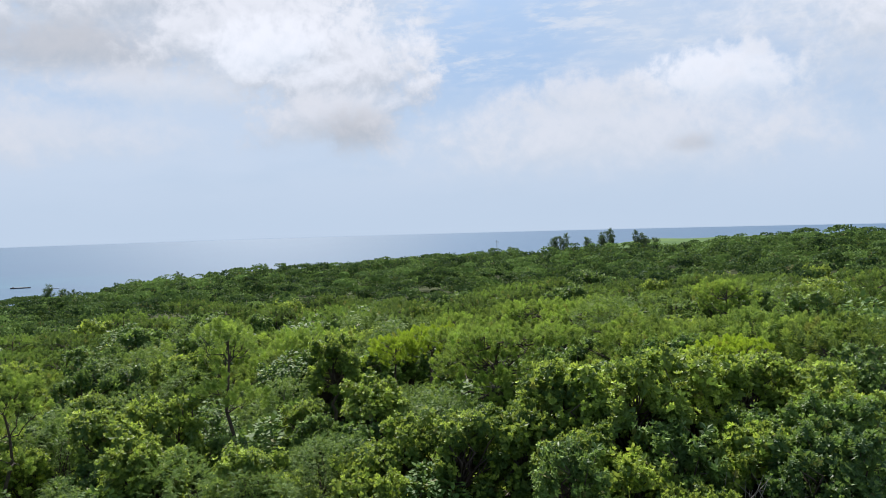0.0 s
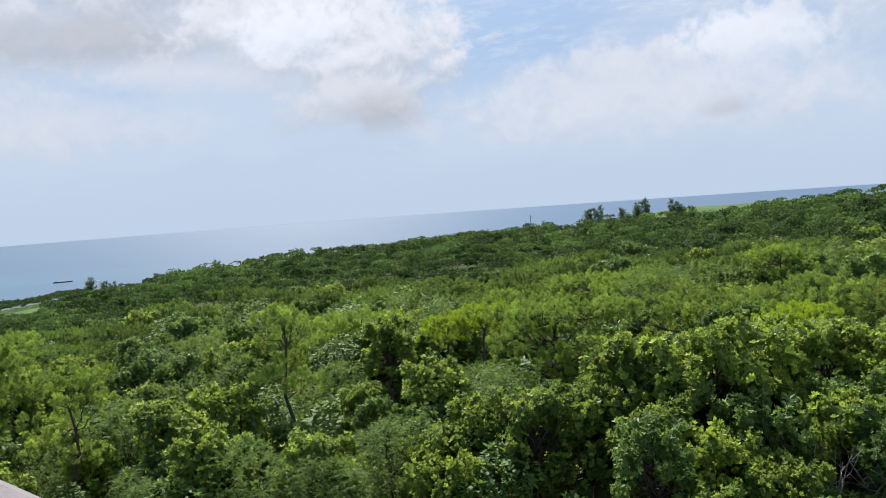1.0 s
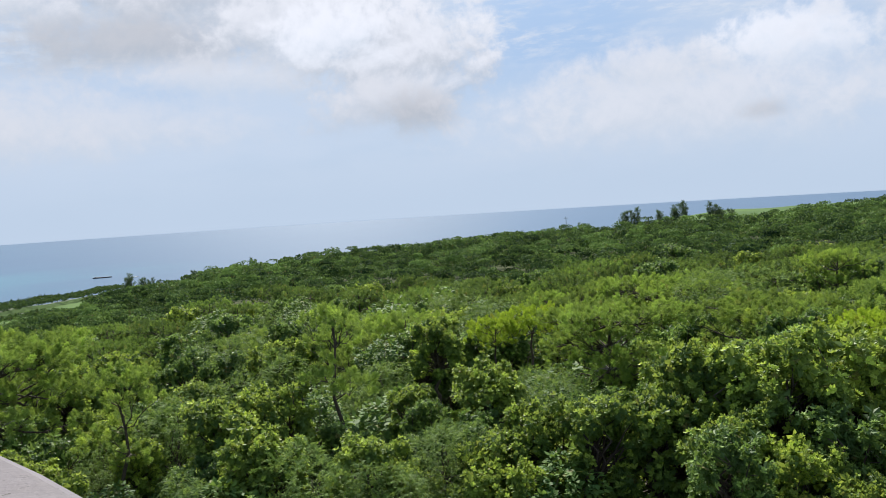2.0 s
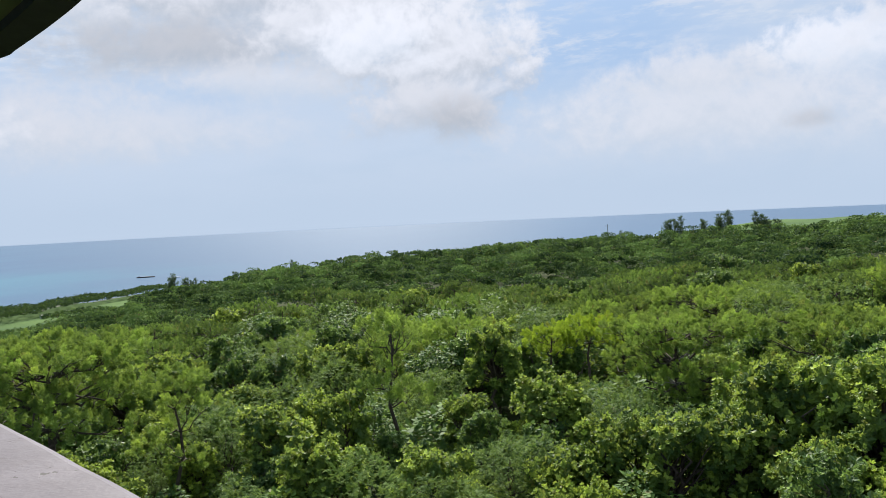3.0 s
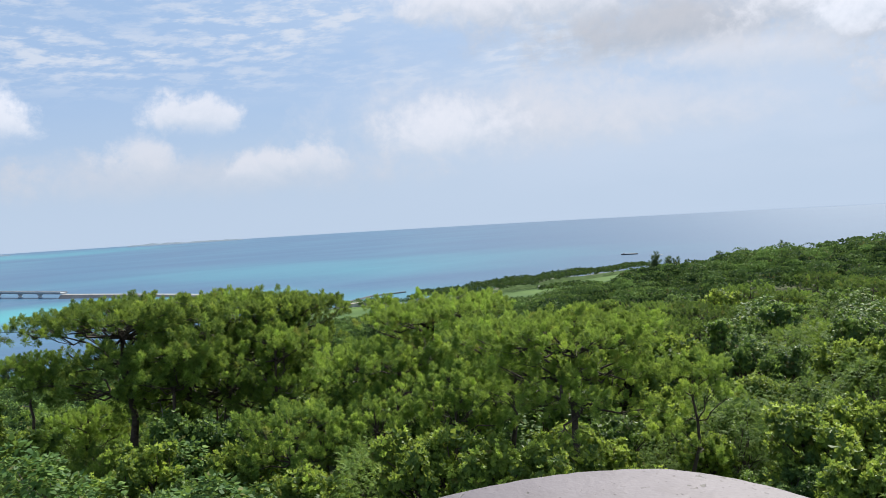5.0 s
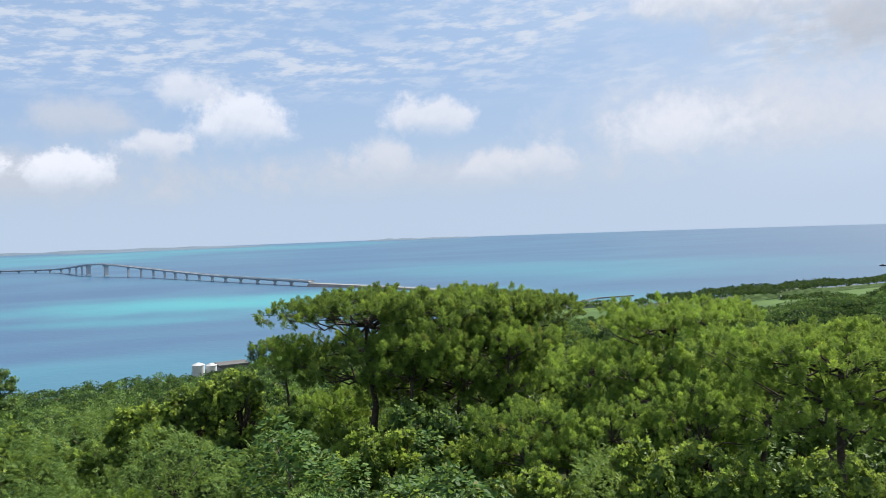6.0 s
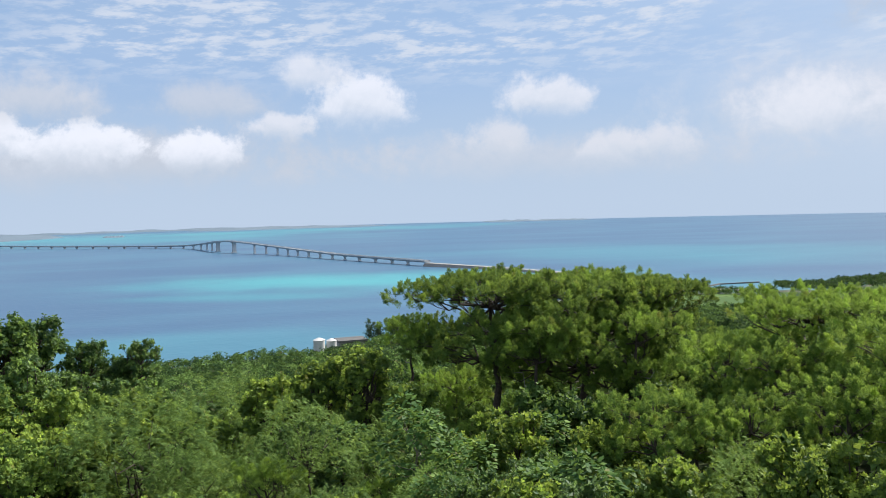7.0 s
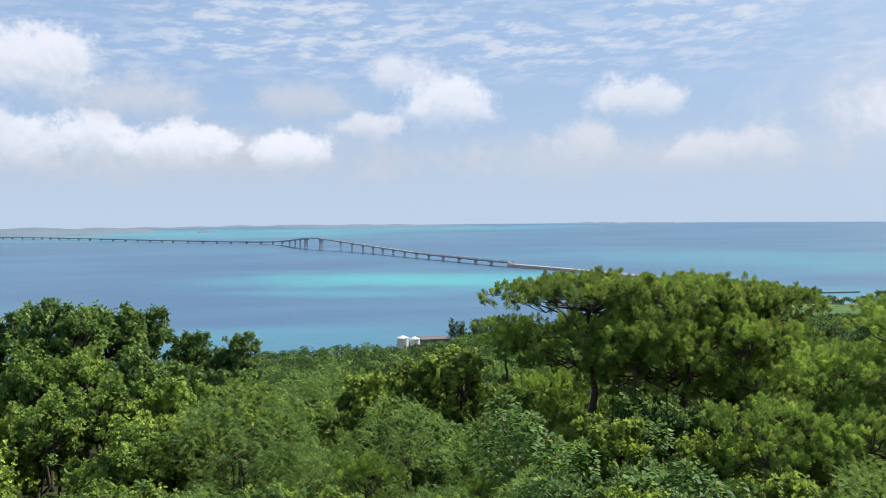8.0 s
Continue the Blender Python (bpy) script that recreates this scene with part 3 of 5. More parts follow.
def pine(name, r, radius, height, mat, label="", girth=0.17, pads=12, thick=0.34, bare=0.55, dead=0, deep=1.2, dome=0.3, needles=60, width=0.02, dense=13.0, grow=1.0):
    """A coast pine: bare crooked trunk, spreading limbs, and on each limb a cushion of upright needle shoots."""
    tree = new(name)
    top = np.array([r.uniform(-0.4, 0.4), r.uniform(-0.4, 0.4), height - 0.9])
    trunk = bent((0, 0, -0.5), top, r, 0.013, 7)
    sets = [tube([(0, 0, -5.0)] + trunk, np.linspace(girth * 1.2, girth * 0.25, 9), 8)]
    at, way = [], []
    for i in range(pads):
        a = 2.4 * i + r.uniform(-0.5, 0.5)
        q = radius * math.sqrt((i + 0.3) / pads) * r.uniform(0.72, 0.98)
        s = radius * thick * r.uniform(0.6, 1.25)
        # a flat roof of pads, and looser tiers below its rim
        drop = 0.12 * deep * r.random() if i % 2 == 0 else deep * r.uniform(0.25, 1.0)
        c = np.array([math.cos(a) * q, math.sin(a) * q, height - 0.45 * grow - dome * q * q / radius - drop])
        for _ in range(int(3 + dense * s * s)):
            rho, th = math.sqrt(r.random()), r.uniform(0, 2 * math.pi)
            side = np.array([math.cos(th), math.sin(th), 0.0])
            at.append(c + side * rho * s + np.array([0, 0, -0.42 * s * rho * rho + r.normal() * 0.11]))
            way.append(side * (0.15 + 0.75 * rho ** 2) + np.array([0, 0, 1.0]) + r.normal(size=3) * 0.16)
            if r.random() < 0.45:
                at.append(c + side * (0.55 + 0.4 * rho) * s - np.array([0, 0, s * r.uniform(0.4, 0.9)]))
                way.append(side * 1.1 + np.array([0, 0, 0.55]) + r.normal(size=3) * 0.2)
        start = trunk[int(np.clip(round(7 * np.clip((height - 1.0 - drop * 0.7 - 0.22 * q) / height, bare * 0.85, 0.95)), 1, 6))]
        limb = bent(start, c - np.array([0, 0, s * 0.3]), r, 0.055, 5, 0.05)
        sets.append(tube(limb, np.linspace(girth * 0.30, girth * 0.08, 6), 6))
        for _ in range(4):
            e = c + r.normal(size=3) * s * np.array([0.6, 0.6, 0.1]) - np.array([0, 0, 0.15 * s])
            sets.append(tube(bent(limb[3], e, r, 0.07, 3), np.linspace(girth * 0.09, girth * 0.03, 4), 4))
    part("trunk", mesh_of("trunk", *join(sets), M_BARK, True), tree)
    for _ in range(dead):
        s = trunk[r.integers(4, 7)]
        a = r.uniform(0, 2 * math.pi)
        e = s + np.array([math.cos(a), math.sin(a), r.uniform(0.1, 0.7)]) * r.uniform(0.8, 2.2)
        v, f = tube(bent(s, e, r, 0.1, 4), np.linspace(0.05, 0.014, 5), 5)
        part("dead_branch", mesh_of("dead_branch", v, f, M_DEADWOOD, True), tree, "bare bleached dead branch")
    at, way, crown = np.array(at), np.array(way), []
    for k in range(3):
        tv, tf = shoot(needles, 0.25, 0.21, width, r)
        i = np.arange(len(at)) % 3 == k
        crown.append(scatter(tv, tf, at[i], spin_to(way[i], r), grow * r.uniform(0.7, 1.35, i.sum())))
    part("crown", mesh_of("crown", *join(crown), mat), tree)
    return tagged(tree, label, "tree", "pines round the lookout")


def casuarina(name, r, height, label=""):
    """A ragged ironwood on the skyline: thin stems with wispy upswept twigs."""
    tree = new(name)
    sets, twigs = [], []
    for s in range(r.integers(3, 5)):
        foot = np.array([r.uniform(-1.3, 1.3), r.uniform(-1.3, 1.3), -0.5])
        top = foot + np.array([r.uniform(-0.9, 0.9), r.uniform(-0.9, 0.9), height * r.uniform(0.65, 1.0)])
        st = bent(foot, top, r, 0.02, 8)
        sets.append(tube(st, np.linspace(0.15, 0.03, 9), 5))
        for _ in range(26):
            k = r.integers(2, 9)
            b = st[k]
            e = b + np.array([r.normal() * 0.8, r.normal() * 0.8, r.uniform(0.5, 1.6)]) * (1.25 - 0.09 * k)
            sets.append(tube(bent(b, e, r, 0.05, 2), np.linspace(0.035, 0.012, 3), 3))
            tv, tf = tuft(9, 1.15, 0.055, 34, r)
            q = b + (e - b) * r.uniform(0.45, 1.05, (6, 1)) + r.normal(size=(6, 3)) * 0.18
            twigs.append(scatter(tv, tf, q, spin_to(np.tile(e - b, (6, 1)) + np.array([0, 0, 0.5]), r), r.uniform(0.6, 1.2, 6)))
    part("trunk", mesh_of("trunk", *join(sets), M_BARK, True), tree)
    part("crown", mesh_of("crown", *join(twigs), M_CASU), tree)
    return tagged(tree, label, "tree", "ironwoods on the skyline")


# ---- lie of the land: canopy level below the eye, by bearing and distance ----
FAR = np.array([0, 10, 20, 40, 80, 150, 260, 375, 550, 800, 1100, 1500, 2000])
LAND = {
    -180: (-8, -7, -6, -6, -8, -12, -20, -30, -45, -70, -100, -105, -105),
    -90: (-8, -7, -6, -6, -6, -8, -10, -14, -20, -30, -45, -80, -105),
    -45: (-8, -6, -5, -5, -6, -6, -6, -7, -12, -18, -24, -45, -105),
    -13: (-8, -6, -4.6, -4.6, -6, -6.5, -6, -8.5, -13, -17, -24, -45, -105),
    0: (-8, -7, -4.9, -5, -6.5, -8, -9.5, -12.5, -18, -20, -27, -60, -105),
    12: (-8, -7, -5.6, -6, -8, -9.5, -11, -14.5, -21, -40, -80, -105, -105),
    25: (-8, -8, -6.2, -6.5, -8.5, -10.5, -14, -19, -27.5, -60, -98, -105, -105),
    33: (-8, -8, -6.4, -6.6, -8.8, -11.5, -16, -22.3, -33, -65, -98, -105, -105),
    41: (-8, -8, -6.6, -7, -9.5, -14, -21, -29.5, -43.5, -64, -81.5, -105, -105),
    45: (-8, -8, -6.6, -7, -10, -16.5, -27, -37, -53, -72, -84.5, -105, -105),
    50: (-8, -8, -6.8, -7, -11, -18.5, -30.5, -42, -59.5, -77, -86.5, -105, -105),
    55: (-8, -8, -7, -7.3, -11.5, -20, -33, -46, -63, -80, -90, -105, -105),
    60: (-8, -8, -7.2, -7.5, -12.5, -21, -35, -50, -68, -81, -95, -105, -105),
    70: (-8.5, -8.5, -8, -8.5, -13, -24, -40, -56, -72, -84, -105, -105, -105),
    80: (-9, -9, -8.5, -9, -15, -28, -48, -64, -80, -95, -105, -105, -105),
    90: (-9, -9, -9, -10.2, -18, -33, -53, -70, -86, -105, -105, -105, -105),
    100: (-9, -9, -9, -9.5, -17, -34, -54, -71, -87, -105, -105, -105, -105),
    112: (-8, -8, -8.5, -8.5, -15, -33, -55, -72, -90, -105, -105, -105, -105),
    150: (-8, -8, -7, -7, -14, -30, -52, -72, -92, -105, -105, -105, -105),
    180: (-8, -7, -6, -6, -8, -12, -20, -30, -45, -70, -100, -105, -105),
}
BEARINGS = np.array(list(LAND))
LEVELS = np.array(list(LAND.values()), float)
TREES = 6.2


def canopy(az, d):
    """Height of the tree tops above the sea at a bearing and distance."""
    az = (np.asarray(az, float) + 180) % 360 - 180
    d = np.clip(np.asarray(d, float), 0, 1999)
    i = np.clip(np.searchsorted(BEARINGS, az, "right") - 1, 0, len(BEARINGS) - 2)
    f = (az - BEARINGS[i]) / (BEARINGS[i + 1] - BEARINGS[i])
    f = f * f * (3 - 2 * f)
    j = np.clip(np.searchsorted(FAR, d, "right") - 1, 0, len(FAR) - 2)
    g = (d - FAR[j]) / (FAR[j + 1] - FAR[j])
    a = LEVELS[i, j] * (1 - g) + LEVELS[i, j + 1] * g
    b = LEVELS[i + 1, j] * (1 - g) + LEVELS[i + 1, j + 1] * g
    return EYE + a * (1 - f) + b * f


def wave(x, y, s):
    return np.sin(x / s * 1.3 + 1.7 * np.sin(y / s)) * np.cos(y / s * 1.1 + 1.3 * np.sin(x / s * 0.7))


def soil(az, d):
    x, y = -np.sin(np.radians(az)) * d, np.cos(np.radians(az)) * d
    return canopy(az, d) - TREES + np.clip(d / 300, 0, 1) * 0.8 * wave(x, y, 23.0)


def build_ground():
    rings = np.concatenate([[0.01], np.geomspace(3, 2000, 110)])
    az = np.linspace(-180, 180, 361)[:-1]
    A, D = np.meshgrid(az, rings)
    v = np.stack([-np.sin(np.radians(A)) * D, np.cos(np.radians(A)) * D, soil(A, D)], -1).reshape(-1, 3)
    n, f = len(az), []
    for i in range(len(rings) - 1):
        for j in range(n):
            k = (j + 1) % n
            f.append((i * n + j, i * n + k, (i + 1) * n + k, (i + 1) * n + j))
    tagged(new("ground", mesh_of("ground", v, f, M_GROUND, True)), "green hilltop ground sloping to fields and the shore", "ground", kind="structure")


def build_sea():
    rings, n, v, f = [0.01, 400, 900, 1600, 2600, 3800, 4960], 120, [], []
    for q in rings:
        for j in range(n):
            v.append((*polar(360 * j / n, q), 0.0))
    for i in range(len(rings) - 1):
        for j in range(n):
            k = (j + 1) % n
            f.append((i * n + j, i * n + k, (i + 1) * n + k, (i + 1) * n + j))
    tagged(new("water", mesh_of("water", v, f, M_SEA)), "calm sea, deep blue with turquoise shallows", "sea", kind="structure")


build_ground()
build_sea()


# ---- the far shores ----
def low_land(name, a0, a1, d0, d1, high, label, seed):
    """A long low island, ragged along its shore."""
    n, v, f = 60, [], []
    ks = (0.0, 0.06, 0.3, 0.6, 1.0)
    for i in range(n + 1):
        t = i / n
        az = a0 + (a1 - a0) * t
        taper = min(1.0, 6 * t, 6 * (1 - t)) ** 0.5
        rag = 0.5 + 0.5 * noise.noise(Vector((t * 9, seed, 0)))
        mid = d0 + (d1 - d0) * 0.5
        for k in ks:
            d = mid + (d0 + (d1 - d0) * (k + 0.10 * rag * (1 - k)) - mid) * taper
            h = (-1.0, 0.15, 0.4, 1.0, -1.0)[ks.index(k)]
            hill = 0.55 + 0.45 * noise.noise(Vector((t * 14, seed + k, 3.0)))
            v.append((*polar(az, d), high * h * hill * taper if h > 0 else -1.0))
    m = len(ks)
    for i in range(n):
        for k in range(m - 1):
            f.append((i * m + k, (i + 1) * m + k, (i + 1) * m + k + 1, i * m + k + 1))
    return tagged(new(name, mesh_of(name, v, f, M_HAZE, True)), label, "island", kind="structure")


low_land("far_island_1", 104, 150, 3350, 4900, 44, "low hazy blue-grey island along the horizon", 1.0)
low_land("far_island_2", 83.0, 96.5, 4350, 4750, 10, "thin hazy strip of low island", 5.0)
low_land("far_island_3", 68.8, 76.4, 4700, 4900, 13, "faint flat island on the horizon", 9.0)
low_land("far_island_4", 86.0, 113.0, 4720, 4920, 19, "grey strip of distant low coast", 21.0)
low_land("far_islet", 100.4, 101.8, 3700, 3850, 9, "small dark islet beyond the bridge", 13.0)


# ---- the bridge ----
def catmull(pts, n):
    out = []
    for i in range(len(pts) - 1):
        p = [np.array(pts[max(0, min(len(pts) - 1, i + k))], float) for k in (-1, 0, 1, 2)]
        for s in range(n):
            t = s / n
            out.append(0.5 * (2 * p[1] + (p[2] - p[0]) * t + (2 * p[0] - 5 * p[1] + 4 * p[2] - p[3]) * t * t + (3 * p[1] - p[0] - 3 * p[2] + p[3]) * t ** 3))
    out.append(np.array(pts[-1], float))
    return out


def ribbon(line, profile):
    """A solid bar of the given cross-section (across, up) along a line."""
    v, f, m = [], [], len(profile)
    for i, p in enumerate(line):
        d = line[min(i + 1, len(line) - 1)] - line[max(i - 1, 0)]
        side = np.array([d[1], -d[0], 0]) / math.hypot(d[0], d[1])
        for a, h in profile:
            v.append(p + side * a + np.array([0, 0, h]))
    for i in range(len(line) - 1):
        for j in range(m):
            k = (j + 1) % m
            f.append((i * m + j, i * m + k, (i + 1) * m + k, (i + 1) * m + j))
    f += [tuple(range(m))[::-1], tuple(range((len(line) - 1) * m, len(line) * m))]
    return v, f


def box_mesh(bm, lo, hi):
    vs = [bm.verts.new((x, y, z)) for z in (lo[2], hi[2]) for y in (lo[1], hi[1]) for x in (lo[0], hi[0])]
    for q in ((0, 2, 3, 1), (4, 5, 7, 6), (0, 1, 5, 4), (2, 6, 7, 3), (0, 4, 6, 2), (1, 3, 7, 5)):
        bm.faces.new([vs[i] for i in q])


def build_bridge():
    bridge = new("sea_bridge")
    line = catmull([(-1228, 210, 7.5), (-1481, 93, 9.5), (-1740, -23, 17), (-1864, -99, 24), (-1965, -153, 24.5), (-2240, -280, 7.5),
                    (-2474, -598, 7.0), (-2899, -1078, 7), (-3150, -1420, 6)], 30)
    v, f = ribbon(line, [(-5.5, 0.0), (5.5, 0.0), (5.5, -0.7), (2.8, -2.3), (-2.8, -2.3), (-5.5, -0.7)])
    part("deck", mesh_of("deck", v, f, M_BRIDGE), bridge)
    for s in (-1, 1):
        v, f = ribbon(line, [(s * 5.5 - 0.25, 0.0), (s * 5.5 + 0.25, 0.0), (s * 5.5 + 0.25, 1.2), (s * 5.5 - 0.25, 1.2)])
        part("railing", mesh_of("railing", v, f, M_BRIDGE), bridge)
    # a pier every forty metres or so, stouter under the hump
    run, last = 0.0, 0.0
    for i in range(1, len(line)):
        run += float(np.linalg.norm(line[i] - line[i - 1]))
        out = math.hypot(line[i][0], line[i][1])
        gap = 46.0 if out < 1830 else 90.0 if out < 2010 else 50.0
        if run - last < gap:
            continue
        last = run
        p, d = line[i], line[i] - line[i - 1]
        stout = 2.0 if p[2] > 22.5 else 0.9
        bm = bmesh.new()
        top, w = p[2] - 2.2, 1.45 * stout
        for z0, z1, a, b in ((-3.0, 1.2, w * 1.5, w * 2.0), (1.2, top - 2.0, w, w * 1.4), (top - 2.0, top, w * 1.5, w * 2.2)):
            if z1 > z0:
                box_mesh(bm, (-a, -b, z0), (a, b, z1))
        bmesh.ops.rotate(bm, verts=bm.verts, cent=(0, 0, 0), matrix=Matrix.Rotation(math.atan2(d[1], d[0]), 3, "Z"))
        bmesh.ops.translate(bm, verts=bm.verts, vec=(p[0], p[1], 0))
        bm_part("pier", bm, M_BRIDGE, bridge)
    tagged(bridge, "long grey concrete road bridge humped over the turquoise strait", "bridge")
    # stone causeway from the near shore to the first span
    way = catmull([(-860, 380, 4.0), (-960, 350, 2.8), (-1101, 291, 3.0), (-1228, 210, 4.8)], 10)
    v, f = ribbon(way, [(-13, -8), (-7, -0.6), (-6.5, 0), (6.5, 0), (7, -0.6), (13, -8)])
    c = tagged(new("causeway"), "low brown stone causeway leading onto the bridge", "causeway")
    part("embankment", mesh_of("embankment", v, f, M_STONE), c)
    v, f = ribbon(way, [(-5, 0.02), (5, 0.02), (5, 0.25), (-5, 0.25)])
    part("road_surface", mesh_of("road_surface", v, f, M_GREY), c)


build_bridge()


def build_works():
    """White tanks and a grey flat building near the water."""
    def place(az, d):
        x, y = polar(az, d)
        return x, y, float(soil(az, d))

    def tank(az, d, rad, h):
        x, y, z = place(az, d)
        t = new("storage_tank")
        t.location = (x, y, z - 1)
        bm = bmesh.new()
        bmesh.ops.create_cone(bm, cap_ends=True, segments=28, radius1=rad, radius2=rad, depth=h + 1, matrix=Matrix.Translation((0, 0, (h + 1) / 2)))
        bm_part("shell", bm, M_WHITE, t)
        bm = bmesh.new()
        bmesh.ops.create_cone(bm, cap_ends=True, segments=28, radius1=rad + 0.25, radius2=rad * 0.2, depth=1.2, matrix=Matrix.Translation((0, 0, h + 1.6)))
        bm_part("roof", bm, M_WHITE, t)
        tagged(t, "round white storage tank near the shore", "tank", "white tanks")

    tank(88.1, 468, 3.3, 11.2)
    tank(87.25, 472, 2.9, 9.6)
    x, y, z = place(85.9, 492)
    b = new("flat_building")
    b.location, b.rotation_euler = (x, y, z - 1), (0, 0, radians(8))
    for name, lo, hi, m in (("wall", (-6, -8, 0), (6, 8, 8.0), M_GREY), ("roof", (-6.8, -8.8, 8.0), (6.8, 8.8, 9.2), M_DARKSTONE), ("annex", (-5, -13, 0), (5, -8.2, 5.5), M_GREY)):
        bm = bmesh.new()
        box_mesh(bm, lo, hi)
        bm_part(name, bm, m, b)
    for k in range(4):
        bm = bmesh.new()
        box_mesh(bm, (5.98, -7.2 + k * 3.8, 3.6), (6.08, -5.0 + k * 3.8, 6.0))
        pane = bm_part("window", bm, M_RIM, b)
        bm = bmesh.new()
        box_mesh(bm, (6.0, -7.4 + k * 3.8, 3.35), (6.16, -4.8 + k * 3.8, 3.58))
        bm_part("sill", bm, M_WHITE, pane)
    tagged(b, "low grey flat-roofed building by the shore", "building")
    # pale sheds at the harbour behind the pines
    for az, d, w in ((61.4, 800, 8), (60.2, 806, 6), (62.6, 795, 5), (59.2, 803, 4)):
        x, y, z = place(az, d)
        h = new("harbour_shed")
        h.location = (x, y, max(z, 1.0) - 0.5)
        bm = bmesh.new()
        box_mesh(bm, (-w * 0.6, -w, 0), (w * 0.6, w, 4))
        bm_part("wall", bm, M_WHITE, h)
        bm = bmesh.new()
        box_mesh(bm, (-w * 0.66, -w * 1.06, 4), (w * 0.66, w * 1.06, 4.6))
        bm_part("roof", bm, M_SAND, h)
        tagged(h, "pale flat shed at the small harbour", "shed", "harbour sheds")
    v, f = ribbon([np.array((*polar(62.5, 840), 1.0)), np.array((*polar(60.5, 900), 1.0)), np.array((*polar(58.0, 925), 1.0))], [(-3, -4), (-1.2, 0.2), (1.2, 0.2), (3, -4)])
    tagged(new("breakwater", mesh_of("breakwater", v, f, M_DARKSTONE)), "thin dark stone breakwater off the harbour", "breakwater")


build_works()


def build_boats():
    def hull(bm, length, beam, high):
        prof = ((-0.5, 0.8), (-0.3, 1.0), (0.2, 1.0), (0.42, 0.55), (0.5, 0.05))
        rows = []
        for t, w in prof:
            rows.append([bm.verts.new((t * length, s * beam * 0.5 * w * k, z)) for s, k, z in ((-1, 0.7, -0.8), (-1, 1, high), (1, 1, high), (1, 0.7, -0.8))])
        for a, b in zip(rows, rows[1:]):
            for i in range(4):
                bm.faces.new((a[i], a[(i + 1) % 4], b[(i + 1) % 4], b[i]))
        bm.faces.new(rows[0][::-1]), bm.faces.new(rows[-1])

    for az, d, length, turn, m, label in ((42.3, 1400, 28, 40, M_SHIP, "long dark barge lying off the coast"), (40.4, 1350, 16, 60, M_WHITE, "small white boat off the coast")):
        b = new("barge" if length > 20 else "boat")
        b.location, b.rotation_euler = (*polar(az, d), 0), (0, 0, radians(turn))
        bm = bmesh.new()
        hull(bm, length, length * 0.22, length * 0.06)
        bm_part("hull", bm, m, b)
        bm = bmesh.new()
        box_mesh(bm, (-length * 0.4, -length * 0.07, length * 0.06), (-length * 0.3, length * 0.07, length * 0.09))
        bm_part("cabin", bm, M_WHITE if length < 20 else M_SHIP, b)
        tagged(b, label, "boat")


build_boats()


# ---- the lookout: parapet, floor, roof ----
OUTER = [(7.6, -2.63), (4.0, -0.99), (2.31, -0.22), (1.0, 0.40), (0.0, 0.86), (-0.6, 1.12), (-0.92, 1.25), (-1.125, 1.322), (-1.305, 1.32), (-1.45, 1.263),
         (-1.53, 1.16), (-1.59, 1.03), (-1.64, 0.80), (-1.73, 0.42), (-1.92, -0.35), (-2.25, -1.70), (-2.75, -3.70)]
INNER = [(7.45, -2.96), (3.85, -1.32), (2.16, -0.55), (0.9, 0.03), (-0.2, 0.50), (-0.64, 0.71), (-0.95, 0.88), (-1.10, 0.955), (-1.15, 0.98), (-1.16, 0.97),
         (-1.335, 0.815), (-1.34, 0.80), (-1.355, 0.62), (-1.42, 0.36), (-1.60, -0.42), (-1.93, -1.78), (-2.43, -3.78)]
CAP, DECK, SOFFIT = EYE - 0.5, EYE - 1.62, EYE + 0.592


def smooth_line(pts, n):
    return [np.array((*p, 0.0)) for p in np.array([q[:2] for q in catmull([(x, y, 0) for x, y in pts], n)])]


